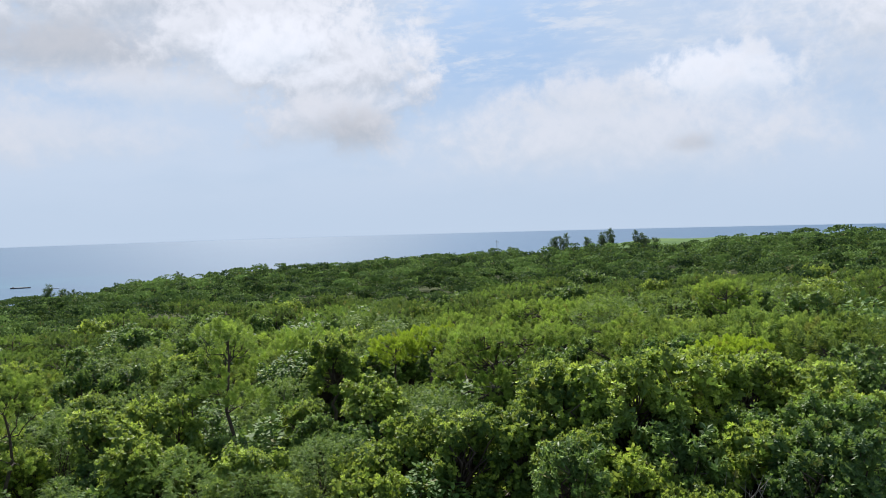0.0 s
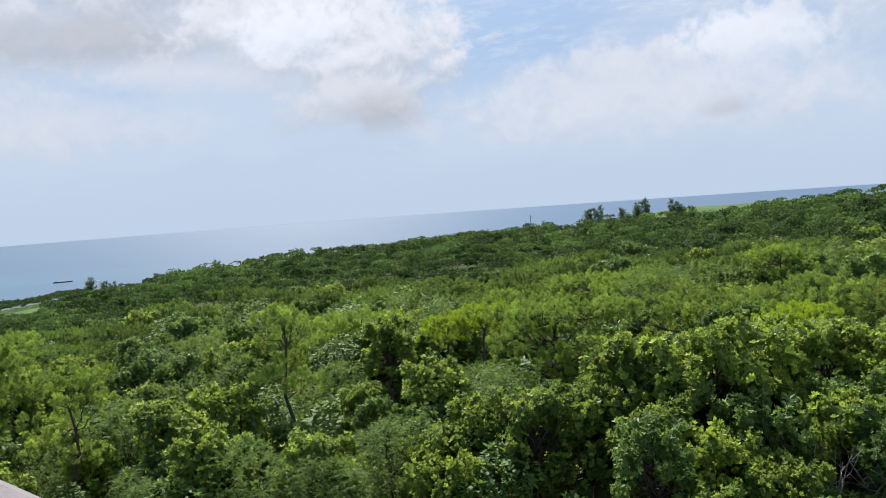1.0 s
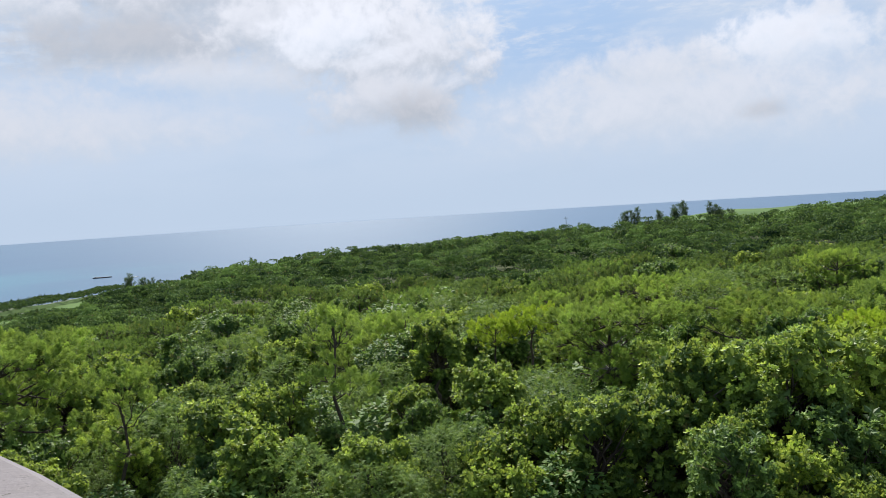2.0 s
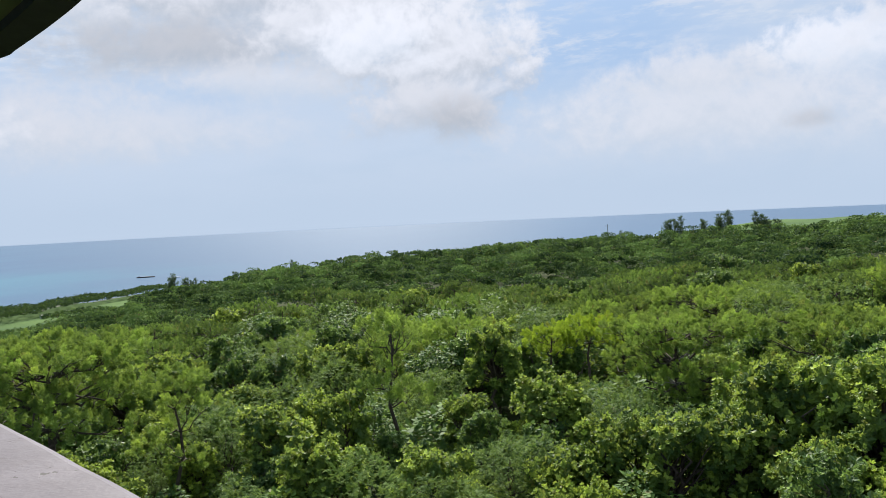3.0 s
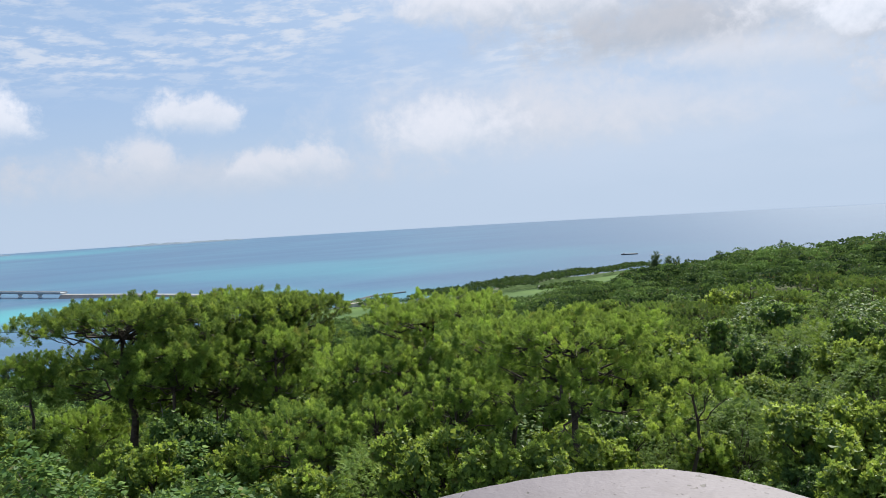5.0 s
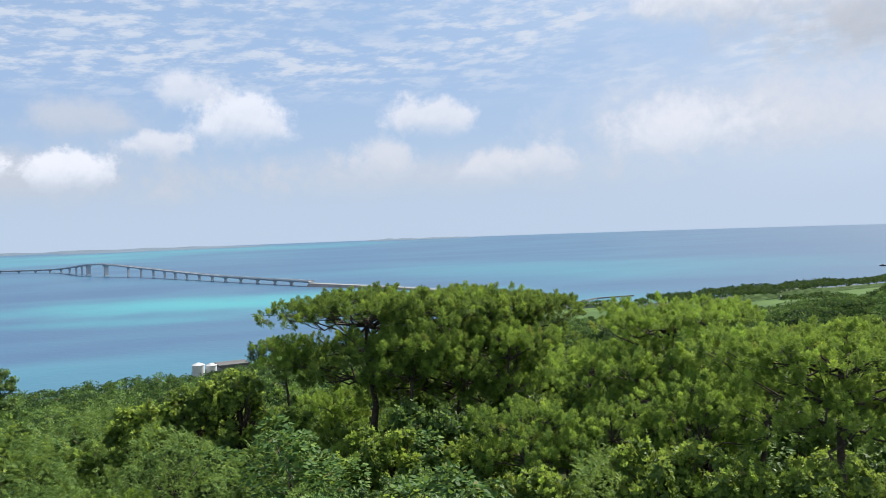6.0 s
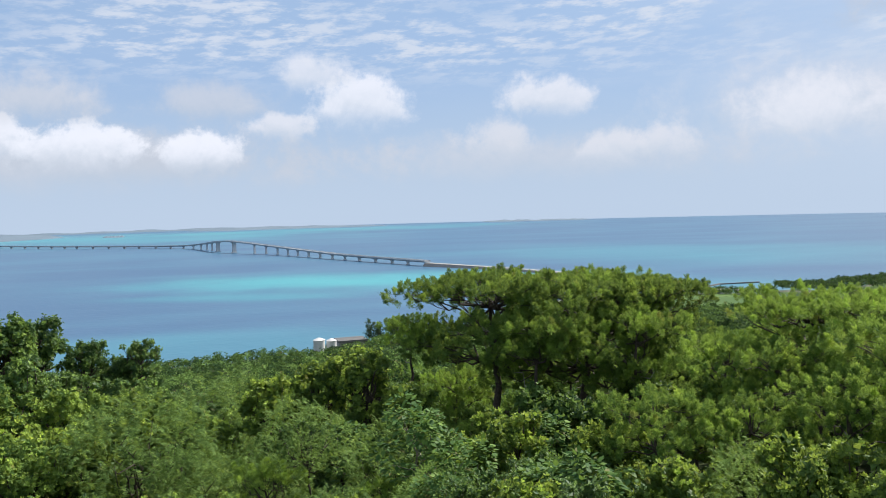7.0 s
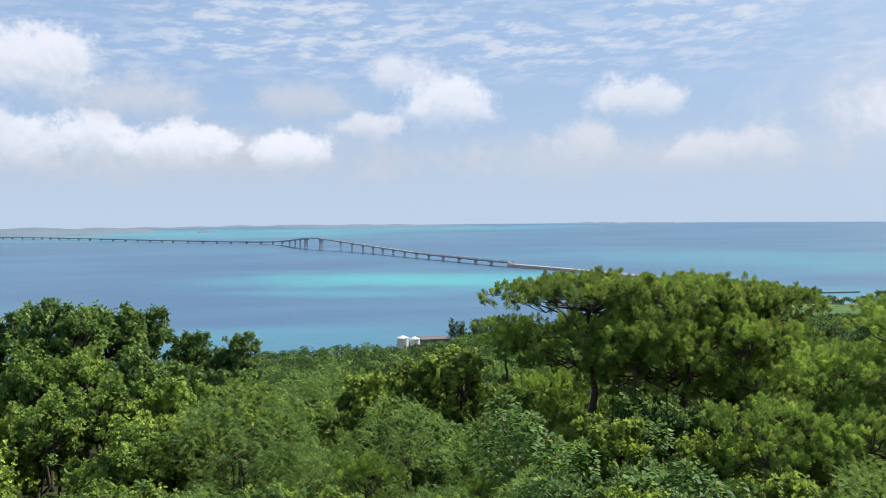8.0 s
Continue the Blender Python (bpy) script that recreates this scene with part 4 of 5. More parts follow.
def build_lookout():
    outer, inner = smooth_line(OUTER, 6), [np.array((x, y, 0.0)) for x, y in INNER]
    # resample the inner edge to the outer's count
    t = np.linspace(0, len(INNER) - 1, len(outer))
    inn = np.stack([np.interp(t, range(len(INNER)), [p[k] for p in inner]) for k in (0, 1)], 1)
    r = np.random.default_rng(3)
    v, f = [], []
    for o, i in zip(outer, inn):
        o, wob = o[:2], r.normal(size=2) * 0.0025
        across = (i - o) / np.linalg.norm(i - o)
        o = o + across * abs(wob[0])
        bev = 0.024 if i[0] > -1.13 else 0.014
        for p, z in ((o, CAP - 0.35), (o, CAP - 0.03), (o + across * 0.008, CAP - 0.010), (o + across * 0.03, CAP), (o + (i - o) * 0.5, CAP), (i - across * (bev + 0.004), CAP),
                     (i - across * bev, CAP - 0.002), (i - across * 0.003, CAP - 0.8 * bev), (i, CAP - 0.8 * bev - 0.006)):
            v.append((p[0], p[1], z))
    m = 9
    for a in range(len(outer) - 1):
        for k in range(m - 1):
            f.append((a * m + k, a * m + k + 1, (a + 1) * m + k + 1, (a + 1) * m + k))
    tagged(new("parapet_cap", mesh_of("parapet_cap", v, f, M_PARAPET)), "wide lilac-grey painted concrete parapet top, chipped and scuffed", "parapet", kind="structure")
    v, f = [], []
    for o, i in zip(outer, inn):
        o = o[:2]
        across = (i - o) / np.linalg.norm(i - o)
        for p, z in ((i - across * 0.004, CAP - (0.024 if i[0] > -1.13 else 0.016)), (i - across * 0.012, DECK - 0.2), (o + across * 0.05, DECK - 0.2), (o + across * 0.05, CAP - 0.34)):
            v.append((p[0], p[1], z))
    for a in range(len(outer) - 1):
        for k in range(3):
            f.append((a * 4 + k, a * 4 + k + 1, (a + 1) * 4 + k + 1, (a + 1) * 4 + k))
    tagged(new("wall_parapet", mesh_of("wall_parapet", v, f, M_BROWN)), "dark brown painted inner face of the parapet", "wall", kind="structure")
    # floor, back wall and pedestal, behind and below the view
    ring = [tuple(p[:2]) for p in outer] + [(-3.0, -6.0), (7.9, -6.0)]

    def slab(name, pts, z0, z1, m, label, cat):
        bm = bmesh.new()
        lo, hi = [bm.verts.new((x, y, z0)) for x, y in pts], [bm.verts.new((x, y, z1)) for x, y in pts]
        bm.faces.new(lo), bm.faces.new(hi[::-1])
        for a in range(len(pts)):
            b = (a + 1) % len(pts)
            bm.faces.new((lo[a], hi[a], hi[b], lo[b]))
        bmesh.ops.recalc_face_normals(bm, faces=bm.faces)
        me = bpy.data.meshes.new(name)
        bm.to_mesh(me)
        bm.free()
        me.materials.append(m)
        return tagged(new(name, me), label, cat, kind="structure")

    inset = [(x * 0.97, y - 0.08) for x, y in ring]
    slab("floor", inset, DECK - 0.25, DECK, M_FLOOR, "grey concrete lookout floor", "floor")
    slab("wall_back", [(-2.9, -6.0), (7.8, -6.0), (7.8, -6.25), (-2.9, -6.25)], DECK, SOFFIT + 0.05, M_PARAPET, "plain painted rear wall of the lookout", "wall")
    slab("wall_tower", [(-0.6, -0.6), (5.5, -3.2), (5.5, -5.6), (-1.4, -5.6)], EYE - 16.5, DECK - 0.25, M_GREY, "grey concrete tower under the lookout", "tower")
    # roof: follows the parapet with an overhang
    edge = [(9.2, -3.24), (4.0, -0.86), (1.5, 0.31), (0.3, 0.90), (-0.16, 1.19), (-0.50, 1.38), (-0.84, 1.555), (-0.96, 1.615), (-1.14, 1.655), (-1.30, 1.65), (-1.43, 1.585), (-1.53, 1.47),
            (-1.59, 1.30), (-1.625, 1.10), (-1.72, 0.55), (-2.0, -0.6), (-2.5, -2.6), (-3.2, -6.2)]
    rim = [tuple(p[:2]) for p in smooth_line(edge, 4)]
    mid = np.array([2.0, -3.0])
    inner_rim = [tuple(np.array(p) + (mid - np.array(p)) / np.linalg.norm(mid - np.array(p)) * 0.17) for p in rim]
    v, f = [], []
    for p, q in zip(rim, inner_rim):
        up = np.array(p) + (mid - np.array(p)) / np.linalg.norm(mid - np.array(p)) * 0.30
        v += [(*q, SOFFIT + 0.05), (*q, SOFFIT + 0.015), (*p, SOFFIT), (*p, SOFFIT + 0.12), (*up, SOFFIT + 0.30)]
    for a in range(len(rim) - 1):
        for k in range(4):
            f.append((a * 5 + k, a * 5 + k + 1, (a + 1) * 5 + k + 1, (a + 1) * 5 + k))
    tagged(new("roof_rim", mesh_of("roof_rim", v, f, M_RIM)), "dark painted rim of the lookout roof", "roof", kind="structure")
    slab("ceiling", inner_rim + [(9.0, -6.2)], SOFFIT + 0.045, SOFFIT + 0.20, M_CEILING, "olive green painted ceiling of the lookout", "ceiling")


build_lookout()


# ---- the woods ----
def models(make, count, seed):
    """A few forms of one kind, kept as the first trees of that kind."""
    return [make(np.random.default_rng(seed + 17 * i)) for i in range(count)]


L_GLOSSY = "bushy broadleaf tree with glossy yellow-green leaf rosettes"
L_DARK = "dense broadleaf tree with dark green rounded crown"
L_FEATHER = "soft light-green feathery-leaved tree among darker shrubs"
L_LARGE = "shrubby tree with large pale drooping leaves"
L_PINE = "coast pine with flat green needle pads and dark trunk"
MODELS = {
    "glossy": models(lambda r: broadleaf("broadleaf_tree", r, 2.3, 6.2, 380, M_GLOSSY, 0.17, 7, label=L_GLOSSY), 4, 100),
    "lime": models(lambda r: broadleaf("lime_leaved_tree", r, 2.2, 5.6, 330, M_LIME, 0.15, 6, label="leafy bright lime-green tree below darker crowns"), 2, 130),
    "dark": models(lambda r: broadleaf("dark_broadleaf_tree", r, 2.4, 6.4, 330, M_DARKLEAF, 0.17, 6, lift=20, label=L_DARK), 3, 200),
    "feather": models(lambda r: feathery("feathery_tree", r, 2.2, 5.8, 1900, M_FEATHER, 8, label=L_FEATHER), 3, 300),
    "glossy_far": models(lambda r: broadleaf("broadleaf_tree", r, 2.3, 6.2, 220, M_GLOSSY, 0.21, 5, label=L_GLOSSY, bunch=4), 3, 150),
    "dark_far": models(lambda r: broadleaf("dark_broadleaf_tree", r, 2.4, 6.4, 220, M_DARKLEAF, 0.21, 5, lift=20, label=L_DARK, bunch=4), 3, 250),
    "feather_far": models(lambda r: feathery("feathery_tree", r, 2.2, 5.8, 900, M_FEATHER, 5, label=L_FEATHER), 2, 350),
    "pine_far": models(lambda r: pine("coast_pine", r, 3.4, 9.0, M_PINEWOOD, L_PINE, 0.17, 13, 0.30, 0.55, 0, 2.8, 0.15, 40, 0.055, 9.0, 1.2), 3, 550),
    "large": models(lambda r: large_leaved("large_leaved_tree", r, 2.1, 5.8, 1300, M_LARGE, label=L_LARGE), 2, 400),
    "pine": models(lambda r: pine("coast_pine", r, 3.4, 9.0, M_PINE, L_PINE, 0.17, 20, 0.27, 0.55, 2, 2.8, 0.20, 110, 0.025, 12.5, 1.1), 3, 500),
    "wide": models(lambda r: pine("umbrella_pine", r, 5.8, 11.0, M_PINE, "spreading old coast pine with a flat umbrella crown", 0.26, 64, 0.18, 0.45, 12, 4.8, 0.10, 84, 0.031, 12.0, 1.12), 3, 600),
    # coast pines whose sunlit look is put into the needle colour
    "brightened": models(lambda r: pine("coast_pine", r, 3.4, 9.0, M_SUNLITPINE, "coast pine with pale sunlit needle brushes", 0.15, 20, 0.27, 0.5, 1, 2.8, 0.22, 110, 0.025, 12.0, 1.1), 2, 560),
    "slim": models(lambda r: pine("slender_pine", r, 2.1, 9.0, M_SUNLITPINE, "slender young coast pine with a tall bare trunk", 0.13, 14, 0.34, 0.35, 0, 3.8, 0.3, 110, 0.023, 15.0, 1.0), 2, 700),
    "golden": models(lambda r: pine("golden_pine", r, 3.2, 8.0, M_YELLOW, "yellow-green pine brighter than its neighbours", 0.16, 20, 0.28, 0.4, 0, 1.8, 0.2, 100, 0.027, 12.0, 1.1), 1, 800),
}
HEIGHT = {"lime": 5.6, "glossy": 6.2, "dark": 6.4, "feather": 5.8, "large": 5.8, "pine": 9.0, "brightened": 9.0, "wide": 11.0, "slim": 9.0, "golden": 8.0}
RADIUS = {"lime": 2.2, "glossy": 2.3, "dark": 2.4, "feather": 2.2, "large": 2.1, "pine": 3.4, "brightened": 3.4, "wide": 5.8, "slim": 2.3, "golden": 3.2}
used, standing = {}, []


def plant(kind, az, d, size=1.0, top=None, spin=None):
    """Stands one tree on the ground; top: height of its crown below the eye."""
    x, y = polar(az, d)
    base = float(soil(az, d)) if top is None else EYE + top - HEIGHT[kind] * size
    stock = MODELS[kind + "_far"] if d > 56 and kind + "_far" in MODELS else MODELS[kind]
    form = stock[int(rng.integers(len(stock)))]
    m = pose(x, y, base, 0, 0, rng.uniform(0, 360) if spin is None else spin) @ Matrix.Diagonal((size, size, size, 1))
    if form.name in used:
        copy_thing(form, m @ Matrix.Diagonal((*form.scale, 1)).inverted())
    else:
        used[form.name] = True
        form.matrix_basis = m
    standing.append((x, y, RADIUS[kind] * size))


# trees that stand out: kind, bearing, distance, size, top below the eye
for row in (
    # the pine mass towards the bridge, and the brushes in front of it
    ("wide", 76.6, 45.5, 0.96, -3.1, 40), ("wide", 71.0, 46.5, 1.05, -3.3), ("pine", 82.6, 46.0, 0.6, -5.6), ("wide", 66.2, 46.0, 0.6, -3.8), ("pine", 74.2, 42.0, 0.9, -4.8), ("pine", 67.5, 42.0, 0.9, -4.9),
    ("wide", 56.0, 37.0, 0.75, -3.4), ("brightened", 51.5, 31.0, 0.9, -3.8), ("brightened", 62.0, 36.0, 0.7, -5.2), ("brightened", 59.5, 33.0, 0.7, -4.9), ("brightened", 66.6, 30.0, 0.7, -6.3), ("brightened", 61.0, 30.0, 0.7, -6.4), ("brightened", 55.0, 29.0, 0.7, -5.2),
    # pines that stand alone
    ("wide", 47.4, 24.5, 0.55, -2.9), ("slim", 39.2, 25.5, 0.65, -4.45), ("slim", 23.7, 27.0, 0.75, -3.3),
    ("wide", 3.2, 28.5, 0.50, -3.8), ("wide", -7.0, 33.0, 0.58, -4.2), ("wide", 1.5, 50.0, 0.8, -5.0), ("brightened", -14.5, 34.0, 0.9, -3.7), ("pine", -20.0, 33.0, 0.9, -3.8), ("pine", 8.0, 44.0, 0.8, -5.6),
    ("golden", 12.7, 36.0, 0.5, -5.3), ("golden", 10.0, 36.5, 0.5, -4.95), ("golden", -13.0, 30.0, 0.5, -4.4),
    # soft pale crowns
    ("feather", 14.3, 20.0, 0.5, -5.8), ("feather", 36.2, 28.5, 0.75, -6.5), ("feather", 7.0, 24.0, 0.6, -5.5), ("feather", 24.5, 19.0, 0.6, -6.3), ("feather", 33.0, 19.5, 0.6, -6.7), ("feather", 18.0, 18.5, 0.5, -6.4),
    ("feather", 100.5, 36.0, 1.3, -7.3), ("feather", 90.3, 34.0, 0.75, -7.7), ("feather", 93.8, 54.0, 1.3, -10.8), ("feather", 106.0, 27.5, 1.0, -8.3), ("feather", 96.0, 58.0, 1.2, -11.0), ("feather", 97.0, 34.0, 0.9, -9.0),
    ("feather", -3.0, 52.0, 1.3, -5.2), ("feather", 14.5, 56.0, 1.0, -6.6), ("feather", 28.0, 36.0, 0.8, -6.4), ("feather", 33.0, 45.0, 1.1, -6.6), ("feather", 61.5, 24.0, 0.7, -7.0), ("feather", -13.0, 60.0, 1.3, -5.0),
    ("large", 82.7, 32.0, 0.8, -7.4), ("large", 80.5, 30.0, 0.7, -8.4), ("large", 71.4, 26.0, 0.8, -7.8), ("large", 75.0, 27.5, 0.7, -8.4), ("large", 30.5, 19.0, 0.6, -6.9), ("large", 5.0, 17.5, 0.5, -6.2),
    ("large", 19.5, 58.0, 1.2, -7.5), ("large", 17.5, 63.0, 1.3, -7.7), ("large", 21.5, 66.0, 1.3, -7.9), ("large", 22.5, 60.0, 1.2, -7.8), ("large", 17.0, 70.0, 1.3, -7.9),
    # dark ragged crowns before the water
    ("dark", 112.0, 50.0, 0.9, -4.6), ("dark", 108.4, 51.0, 0.9, -5.0), ("dark", 110.3, 49.0, 0.7, -5.0), ("dark", 106.4, 53.0, 0.8, -5.6), ("dark", 103.5, 52.0, 0.55, -7.0), ("dark", 100.3, 52.0, 0.55, -7.2), ("dark", 114.5, 49.0, 1.0, -5.0), ("dark", 101.8, 53.0, 0.6, -8.2), ("lime", 110.0, 46.0, 0.8, -6.6), ("dark", 107.0, 47.0, 0.8, -6.9), ("lime", 113.0, 45.5, 0.8, -6.5), ("dark", 104.5, 48.0, 0.7, -8.0), ("dark", 102.0, 48.0, 0.7, -8.6), ("dark", 99.8, 48.0, 0.7, -8.9),
    ("glossy", 92.2, 46.0, 0.85, -8.6), ("glossy", 86.0, 46.0, 0.9, -7.6), ("glossy", 88.8, 47.0, 0.8, -8.5), ("glossy", 83.0, 40.0, 0.7, -8.2),
    ("lime", 109.0, 43.0, 0.9, -7.6), ("lime", 105.0, 44.0, 0.9, -8.1), ("glossy", 101.5, 44.0, 0.9, -8.4), ("lime", 112.5, 40.0, 0.8, -7.6), ("lime", 98.0, 44.0, 0.8, -9.4), ("lime", 107.5, 36.0, 0.8, -8.4), ("glossy", 104.5, 37.0, 0.8, -8.7),
    # glossy thickets at the foot of the lookout
    ("glossy", -10.4, 20.0, 0.7, -3.4), ("glossy", -5.1, 20.5, 0.7, -4.1), ("glossy", -1.6, 19.5, 0.65, -5.1), ("glossy", -8.0, 18.0, 0.6, -4.9), ("glossy", 6.3, 20.0, 0.55, -5.4), ("glossy", 10.4, 19.5, 0.55, -6.1), ("glossy", -13.5, 22.0, 0.8, -3.9),
    ("glossy", 2.5, 19.0, 0.6, -5.0), ("glossy", 11.6, 24.0, 0.55, -5.0), ("glossy", 16.8, 31.5, 0.55, -4.8), ("glossy", 20.5, 20.0, 0.55, -6.2), ("glossy", 28.6, 20.5, 0.6, -5.7), ("glossy", 32.0, 23.5, 0.65, -5.6), ("glossy", 28.0, 25.0, 0.6, -5.6),
    ("glossy", 57.8, 22.0, 0.7, -5.7), ("glossy", 53.0, 21.0, 0.6, -5.6), ("glossy", 48.5, 20.5, 0.6, -6.0), ("glossy", 44.0, 20.0, 0.5, -6.2), ("glossy", 65.5, 25.0, 0.7, -7.6), ("glossy", 76.5, 33.0, 0.7, -8.0), ("glossy", 70.0, 31.0, 0.7, -8.0), ("glossy", 63.0, 33.0, 0.35, -6.6),
):
    plant(*row)


# stretches where low growth leaves the trunks behind it in view: bearing, half width, reach, dip
CLEAR = ((38.6, 3.6, 25.0, 16.4), (24.2, 3.6, 26.5, 15.8), (79.0, 4.5, 44.0, 12.2), (3.6, 4.6, 28.0, 14.4), (46.0, 4.5, 24.0, 14.0), (57.0, 5.0, 34.0, 11.5), (66.0, 4.0, 29.0, 14.0))


def fill_woods():
    """Closes the canopy between the trees that stand out."""
    made = {"lime": 0, "glossy": 0, "dark": 0, "feather": 0, "large": 0, "pine": 0, "slim": 0}
    tries, count = 0, len(standing)
    taken = np.zeros((1200, 3))
    taken[:count] = standing
    while sum(made.values()) < 1040 and tries < 45000:
        tries += 1
        az, d = rng.uniform(-24, 125), math.sqrt(rng.uniform(13.5 ** 2, 92 ** 2) if rng.random() < 0.75 else rng.uniform(14.0 ** 2, 32 ** 2))
        x, y = polar(az, d)
        size = rng.uniform(0.42, 0.7) if d < 30 else rng.uniform(0.6, 0.95)
        near = float(np.min(np.hypot(taken[:count, 0] - x, taken[:count, 1] - y) - 0.55 * taken[:count, 2]))
        if near < 1.15 * size:
            continue
        u = rng.random() + 0.22 * float(wave(x, y, 9.0))
        if az < 58:
            kind = ("pine" if u < 0.32 else "glossy" if u < 0.52 else "dark" if u < 0.80 else "feather" if u < 0.93 else "large") if d > 42 else ("glossy" if u < 0.6 else "dark" if u < 0.8 else "large" if u < 0.88 else "feather")
        elif az < 80:
            kind = "glossy" if u < 0.45 else "dark" if u < 0.6 else "large" if u < 0.7 else "pine" if d > 30 else "glossy"
        else:
            kind = "glossy" if u < 0.42 else ("dark" if d > 45 else "lime") if u < 0.66 else "large" if u < 0.74 else "feather" if u < 0.97 else "slim"
        if kind == "glossy" and made["glossy"] > 235:
            kind = "dark" if d < 55 else "pine"
        top = float(canopy(az, d)) - EYE + (rng.uniform(-1.9, 0.5) if d < 42 else rng.uniform(-2.8, 0.6)) - (0.8 if d < 36 and 0 < az < 70 else 0.0)
        for a, w, reach, dip in CLEAR:
            if abs(az - a) < w and d < reach:
                top = min(top, -d * math.tan(radians(dip)))
        if kind == "pine":
            size, top = size * 0.95, top + 0.7
        plant(kind, az, d, size, top)
        made[kind] += 1
        taken[count] = standing[-1]
        count += 1


fill_woods()


def far_woods():
    """The woods beyond, too many to count: heaps of leaf sprays as one mesh."""
    r = np.random.default_rng(77)
    sets, tones = [], []

    def belt(d0, d1, a0, a1, spacing, clumps, leaf, field=True):
        gx, gy = np.meshgrid(np.arange(-d1, d1, spacing), np.arange(-d1, d1, spacing * 0.9))
        x = (gx + (np.arange(gx.shape[0]) % 2)[:, None] * spacing * 0.5 + r.uniform(-0.33, 0.33, gx.shape) * spacing).ravel()
        y = (gy + r.uniform(-0.33, 0.33, gy.shape) * spacing).ravel()
        az, d = np.degrees(np.arctan2(-x, y)), np.hypot(x, y)
        near = (az > a0) & (az < a1) & (d > d0) & (d < d1)
        x, y, az, d, n = x[near], y[near], az[near], d[near], int(near.sum())
        top = canopy(az, d) + wave(x, y, 14.0) * 0.9 + wave(x + 40, y, 41.0) * 0.9 + np.clip(r.normal(size=n), -1.8, 1.0) * (1.4 if d0 < 300 else 0.6) - np.interp(d, (240, 330), (0.0, 1.0)) * np.interp(az, (8, 14, 40, 46, 60), (4.2, 3.4, 3.4, 1.5, 0.5))
        keep = soil(az, d) > 0.2
        shore = np.interp(az, (40, 45, 50, 55, 60), (1120, 1035, 930, 855, 815))
        top = top + np.where((az > 41) & (az < 57) & (d > shore - 110), 4.0, 0.0)
        if field:
            open_land = ((az > 56) & (az < 70) & (d > 600) & (d < 790)) | ((az > 42.5) & (az < 56) & (d > 560) & (d < shore - 110) & (wave(x, y, 60.0) > -0.75)) | ((az > -16) & (az < 11) & (d > 480))
            keep &= ~open_land
        coast = ((az > 41) & (az < 57) & (d > shore - 110))[keep]
        x, y, top, d = x[keep], y[keep], top[keep], d[keep]
        n = len(x)
        rad = spacing * r.uniform(*((0.36, 0.58) if d0 < 300 else (0.42, 0.70)), n)
        # each crown is a tier of flat pads with air between them
        pads = 4
        pa, pr = r.uniform(0, 2 * math.pi, (n, pads)), np.sqrt(r.random((n, pads))) * 0.75 * (np.arange(pads) > 0)
        pad = np.stack([np.cos(pa) * pr, np.sin(pa) * pr, -0.1 * pr - (np.arange(pads) > 0) * r.uniform(0.1, 0.95 if d0 < 300 else 0.45, (n, pads))], 2) * rad[:, None, None]
        which = r.integers(0, pads, (n, clumps))
        dirs = r.normal(size=(n, clumps, 3))
        dirs /= np.linalg.norm(dirs, axis=2)[:, :, None]
        dirs[:, :, 2] = np.abs(dirs[:, :, 2]) * 1.1 - 0.15
        c = np.stack([x, y, top - rad * 0.15], 1)
        size = (rad[:, None] * r.uniform(0.34, 0.62, (n, pads)))[np.arange(n)[:, None], which]
        p = (c[:, None] + pad[np.arange(n)[:, None], which] + dirs * size[:, :, None] * np.array([1, 1, 0.30 if d0 < 300 else 0.5])).reshape(-1, 3)
        nn = dirs.reshape(-1, 3) + np.array([0, 0, 0.5]) + r.normal(size=(n * clumps, 3)) * 0.45
        tv = np.array([(0, 0, 0)] + [(math.cos(a) * leaf, math.sin(a) * leaf, 0.35 * leaf) for k in range(3) for a in (2.1 * k - 0.42, 2.1 * k + 0.42)])
        tf = np.array([(0, 1, 2), (0, 3, 4), (0, 5, 6)])
        sets.append(scatter(tv, tf, p, spin_to(nn, r), r.uniform(0.6, 1.3, len(p))))
        tones.append(np.repeat(r.random(n) * np.where(coast, 0.25, 1.0), clumps * len(tv)))

    belt(86, 165, -22, 122, 6.2, 280, 0.35)
    belt(165, 330, -20, 118, 7.6, 130, 0.53)
    belt(330, 620, -20, 116, 8.5, 40, 1.0)
    belt(620, 1150, -20, 42, 10.0, 14, 1.8)
    belt(620, 1130, 42, 70, 6.5, 16, 1.5)
    v, f = join(sets)
    me = mesh_of("far_woods", v, f, M_FAR)
    me.attributes.new("tone", "FLOAT", "POINT").data.foreach_set("value", np.concatenate(tones))
    tagged(new("far_woods", me), "unbroken dark green canopy of low coastal woods", "woods", kind="stuff")


far_woods()

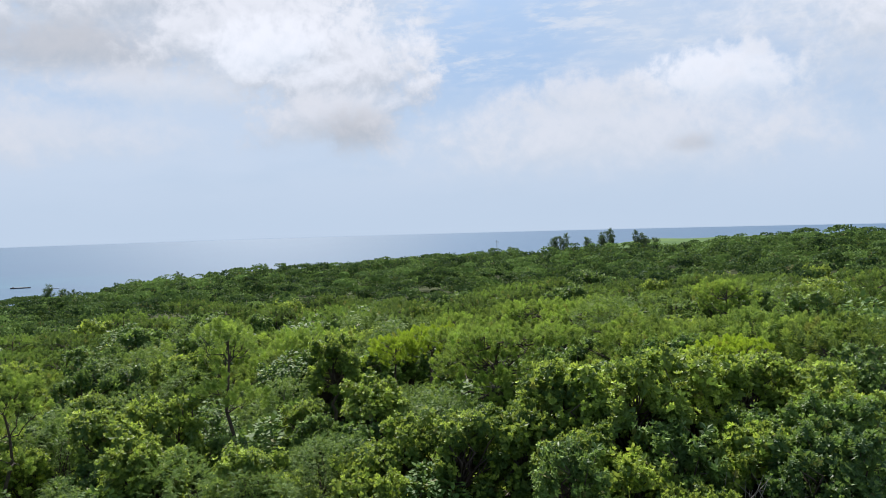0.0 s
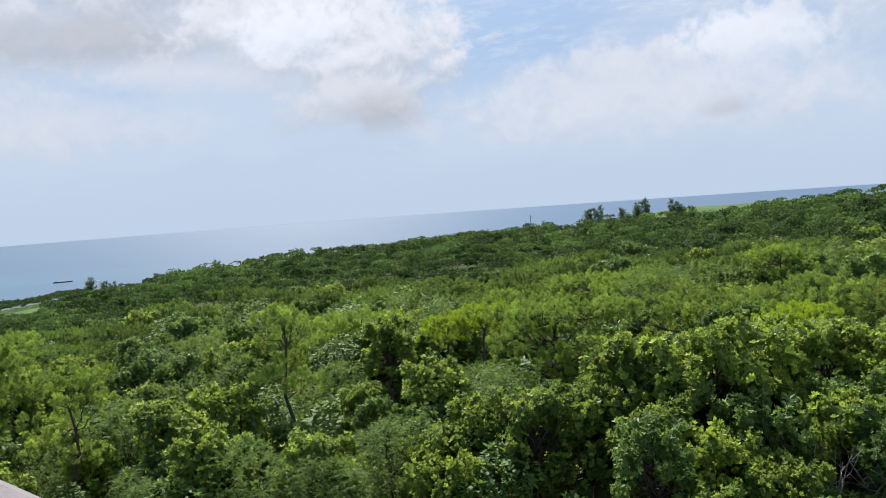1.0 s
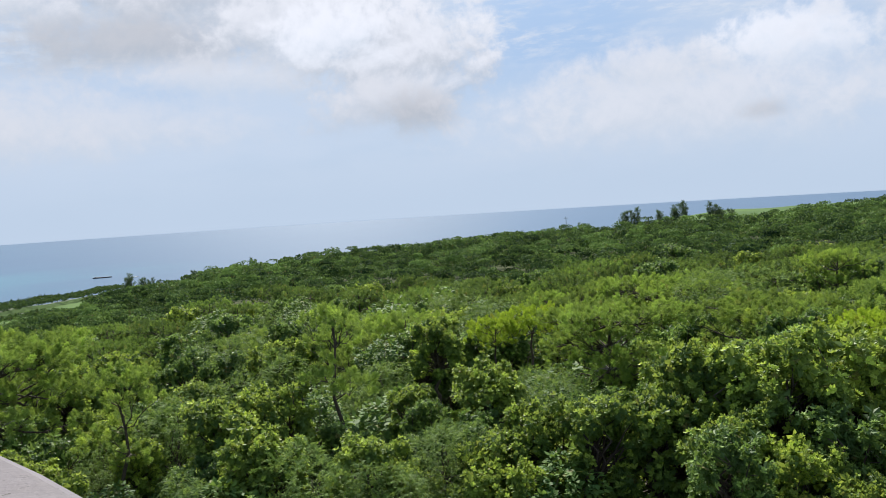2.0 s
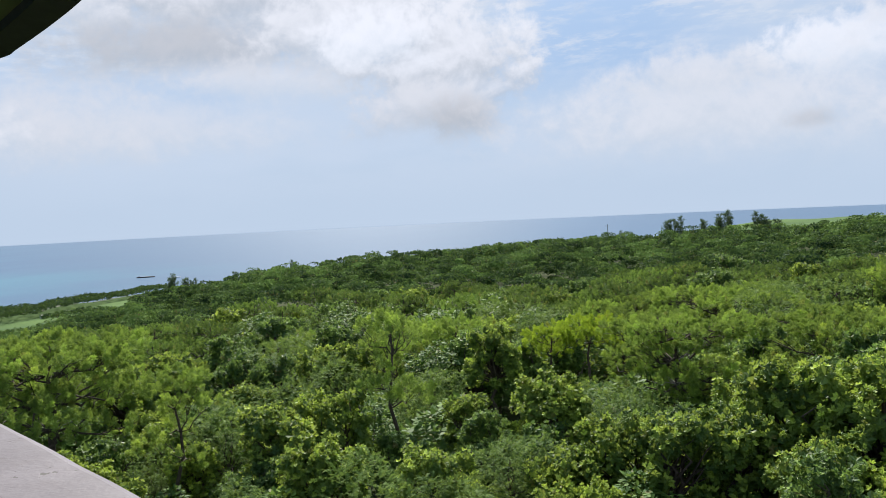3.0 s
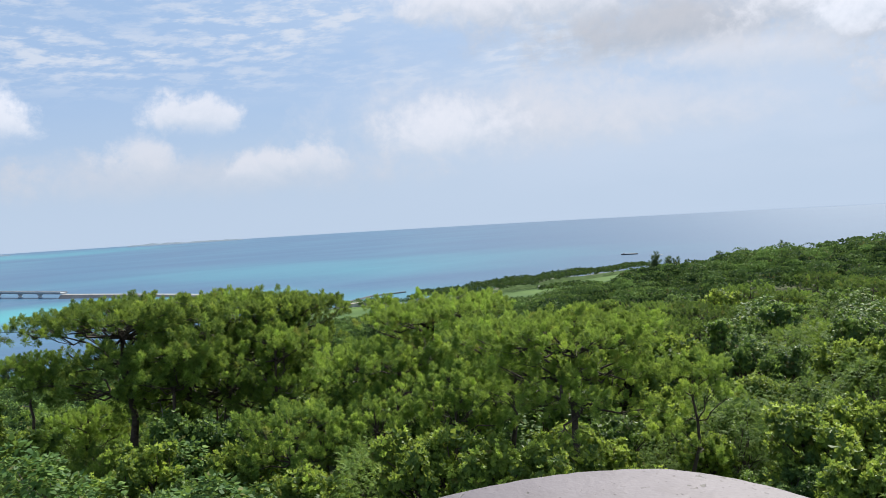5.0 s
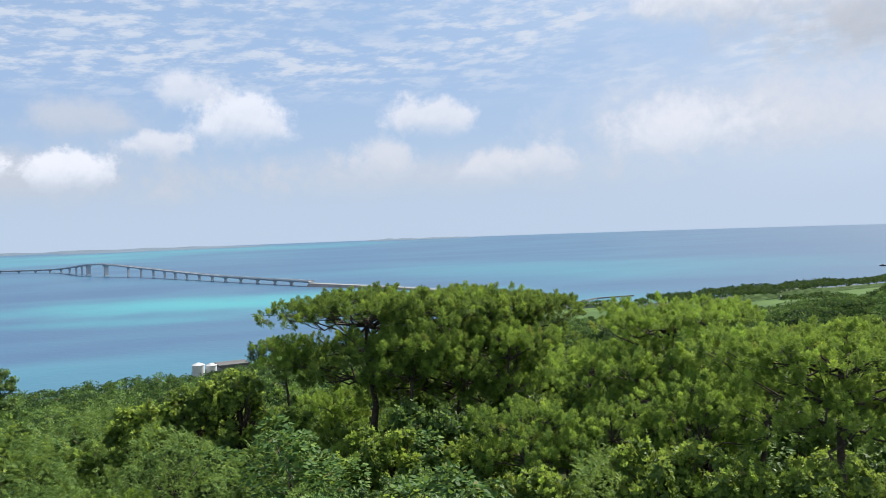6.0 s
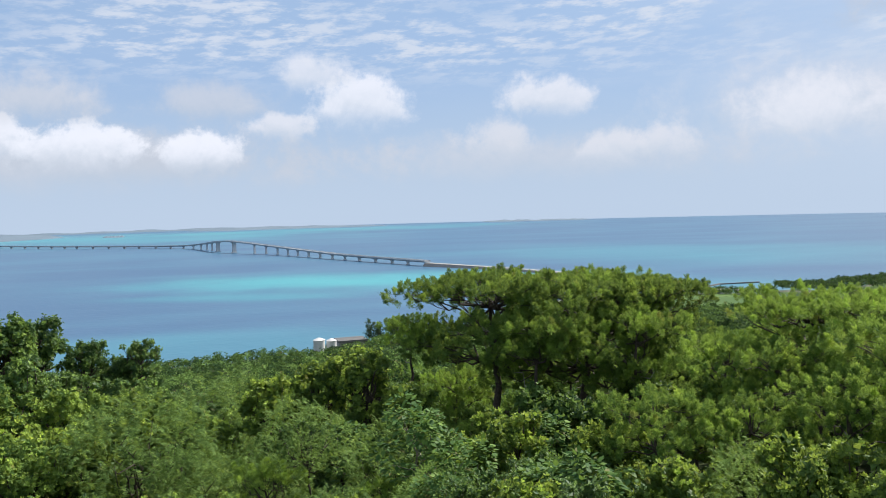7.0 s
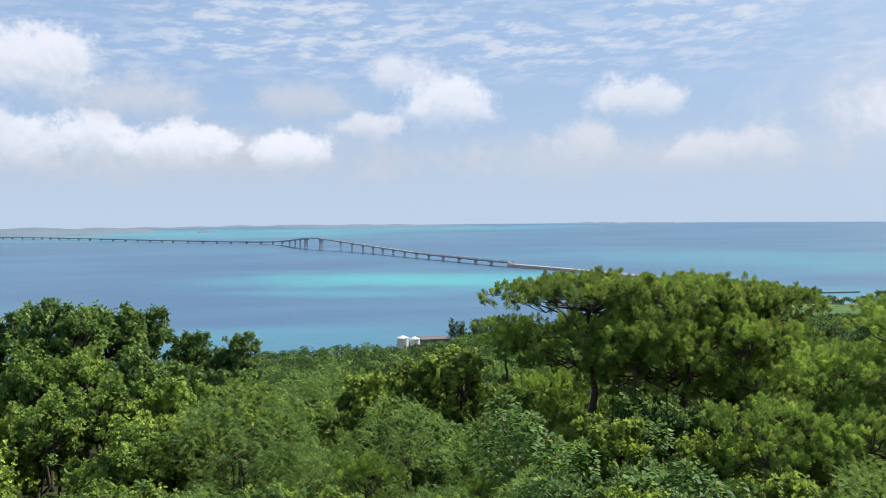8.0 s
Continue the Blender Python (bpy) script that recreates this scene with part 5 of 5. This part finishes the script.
# ragged ironwoods on the skyline
CASU = models(lambda r: casuarina("ironwood_tree", r, 9.0, "thin ragged ironwood standing above the skyline"), 3, 900)
placed = 0
for az, d, size in ((2.5, 376, 1.0), (3.3, 380, 0.95), (4.1, 372, 0.75), (0.9, 385, 0.95), (0.3, 384, 0.8), (6.5, 372, 0.85), (5.7, 374, 0.9), (9.6, 372, 0.6), (-0.4, 380, 0.7), (32.6, 450, 0.7), (40.5, 545, 1.35),
                    (39.8, 542, 1.0), (39.2, 540, 0.85), (41.0, 550, 0.8), (36.5, 480, 0.7), (84.6, 535, 1.3), (83.8, 538, 1.2), (83.0, 536, 1.25), (82.4, 532, 1.1), (0.1, 388, 0.8)):
    m = pose(*polar(az, d), float(soil(az, d)) + 0.5, 0, 0, 67.0 * placed) @ Matrix.Diagonal((size * 1.2, size * 1.2, size * 1.3, 1))
    form = CASU[placed % 3]
    if placed < 3:
        form.matrix_basis = m
    else:
        copy_thing(form, m @ Matrix.Diagonal((*form.scale, 1)).inverted())
    placed += 1


# ---- small things far and near ----
def build_pole(az, d):
    p = new("utility_pole")
    p.location = (*polar(az, d), float(soil(az, d)))
    v, f = tube([(0, 0, -0.5), (0, 0, 5), (0, 0, 10.5)], (0.2, 0.17, 0.13), 8)
    part("post", mesh_of("post", v, f, M_GREY, True), p)
    bm = bmesh.new()
    box_mesh(bm, (-1.0, -0.08, 9.6), (1.0, 0.08, 9.75))
    arm = bm_part("crossarm", bm, M_GREY, p)
    for x in (-0.85, 0.0, 0.85):
        bm = bmesh.new()
        bmesh.ops.create_cone(bm, cap_ends=True, segments=8, radius1=0.07, radius2=0.05, depth=0.3, matrix=Matrix.Translation((x, 0, 9.9)))
        bm_part("insulator", bm, M_WHITE, arm)
    tagged(p, "thin grey utility pole on the wooded ridge", "pole")


build_pole(10.5, 385)


def build_farm_sheds():
    for az, d, long, turn in ((48.4, 835, 9, 60), (47.2, 850, 6, 40), (51.8, 800, 5, 20)):
        x, y = polar(az, d)
        h = new("farm_shed")
        h.location, h.rotation_euler = (x, y, float(soil(az, d)) - 0.4), (0, 0, radians(turn))
        bm = bmesh.new()
        box_mesh(bm, (-long / 2, -2.0, 0), (long / 2, 2.0, 2.6))
        bm_part("wall", bm, M_WHITE, h)
        v, f = ribbon([np.array((-long / 2 - 0.3, 0, 2.6)), np.array((long / 2 + 0.3, 0, 2.6))], [(-2.3, 0.0), (2.3, 0.0), (0.0, 0.9)])
        part("roof", mesh_of("roof", v, f, M_GREY), h)
        tagged(h, "low pale farm shed among coastal fields", "shed", "farm sheds")


build_farm_sheds()


def build_dead_shrub(az, d, top, size):
    """A bare bleached shrub whose twigs stand out of the leaves."""
    r = np.random.default_rng(int(az * 10) + 500)
    x, y = polar(az, d)
    s = new("dead_shrub")
    s.location = (x, y, EYE + top - 2.6 * size)
    stem = bent((0, 0, -5.0), (0.1, 0, 0.8 * size), r, 0.02, 4)
    part("stem", mesh_of("stem", *tube(stem, np.linspace(0.07, 0.035, 5), 6), M_PALEBARK, True), s)
    for k in range(9):
        a = 2.4 * k
        e = np.array([math.cos(a) * r.uniform(0.5, 1.2), math.sin(a) * r.uniform(0.5, 1.2), r.uniform(1.5, 2.6)]) * size
        limb = bent(stem[-1], e, r, 0.07, 4)
        sets = [tube(limb, np.linspace(0.03, 0.008, 5), 5)]
        for _ in range(5):
            b = limb[r.integers(1, 5)]
            sets.append(tube(bent(b, b + r.normal(size=3) * 0.3 + np.array([0, 0, 0.3]), r, 0.05, 2), (0.010, 0.007, 0.004), 4))
        part("twig", mesh_of("twig", *join(sets), M_DEADWOOD, True), s)
    tagged(s, "leafless bleached dead shrub between green bushes", "shrub", "dead shrubs")


for row in ((-21.7, 18.5, -6.1, 0.6), (-18.5, 18.2, -6.3, 0.5), (-12.9, 58.0, -5.2, 1.1)):
    build_dead_shrub(*row)
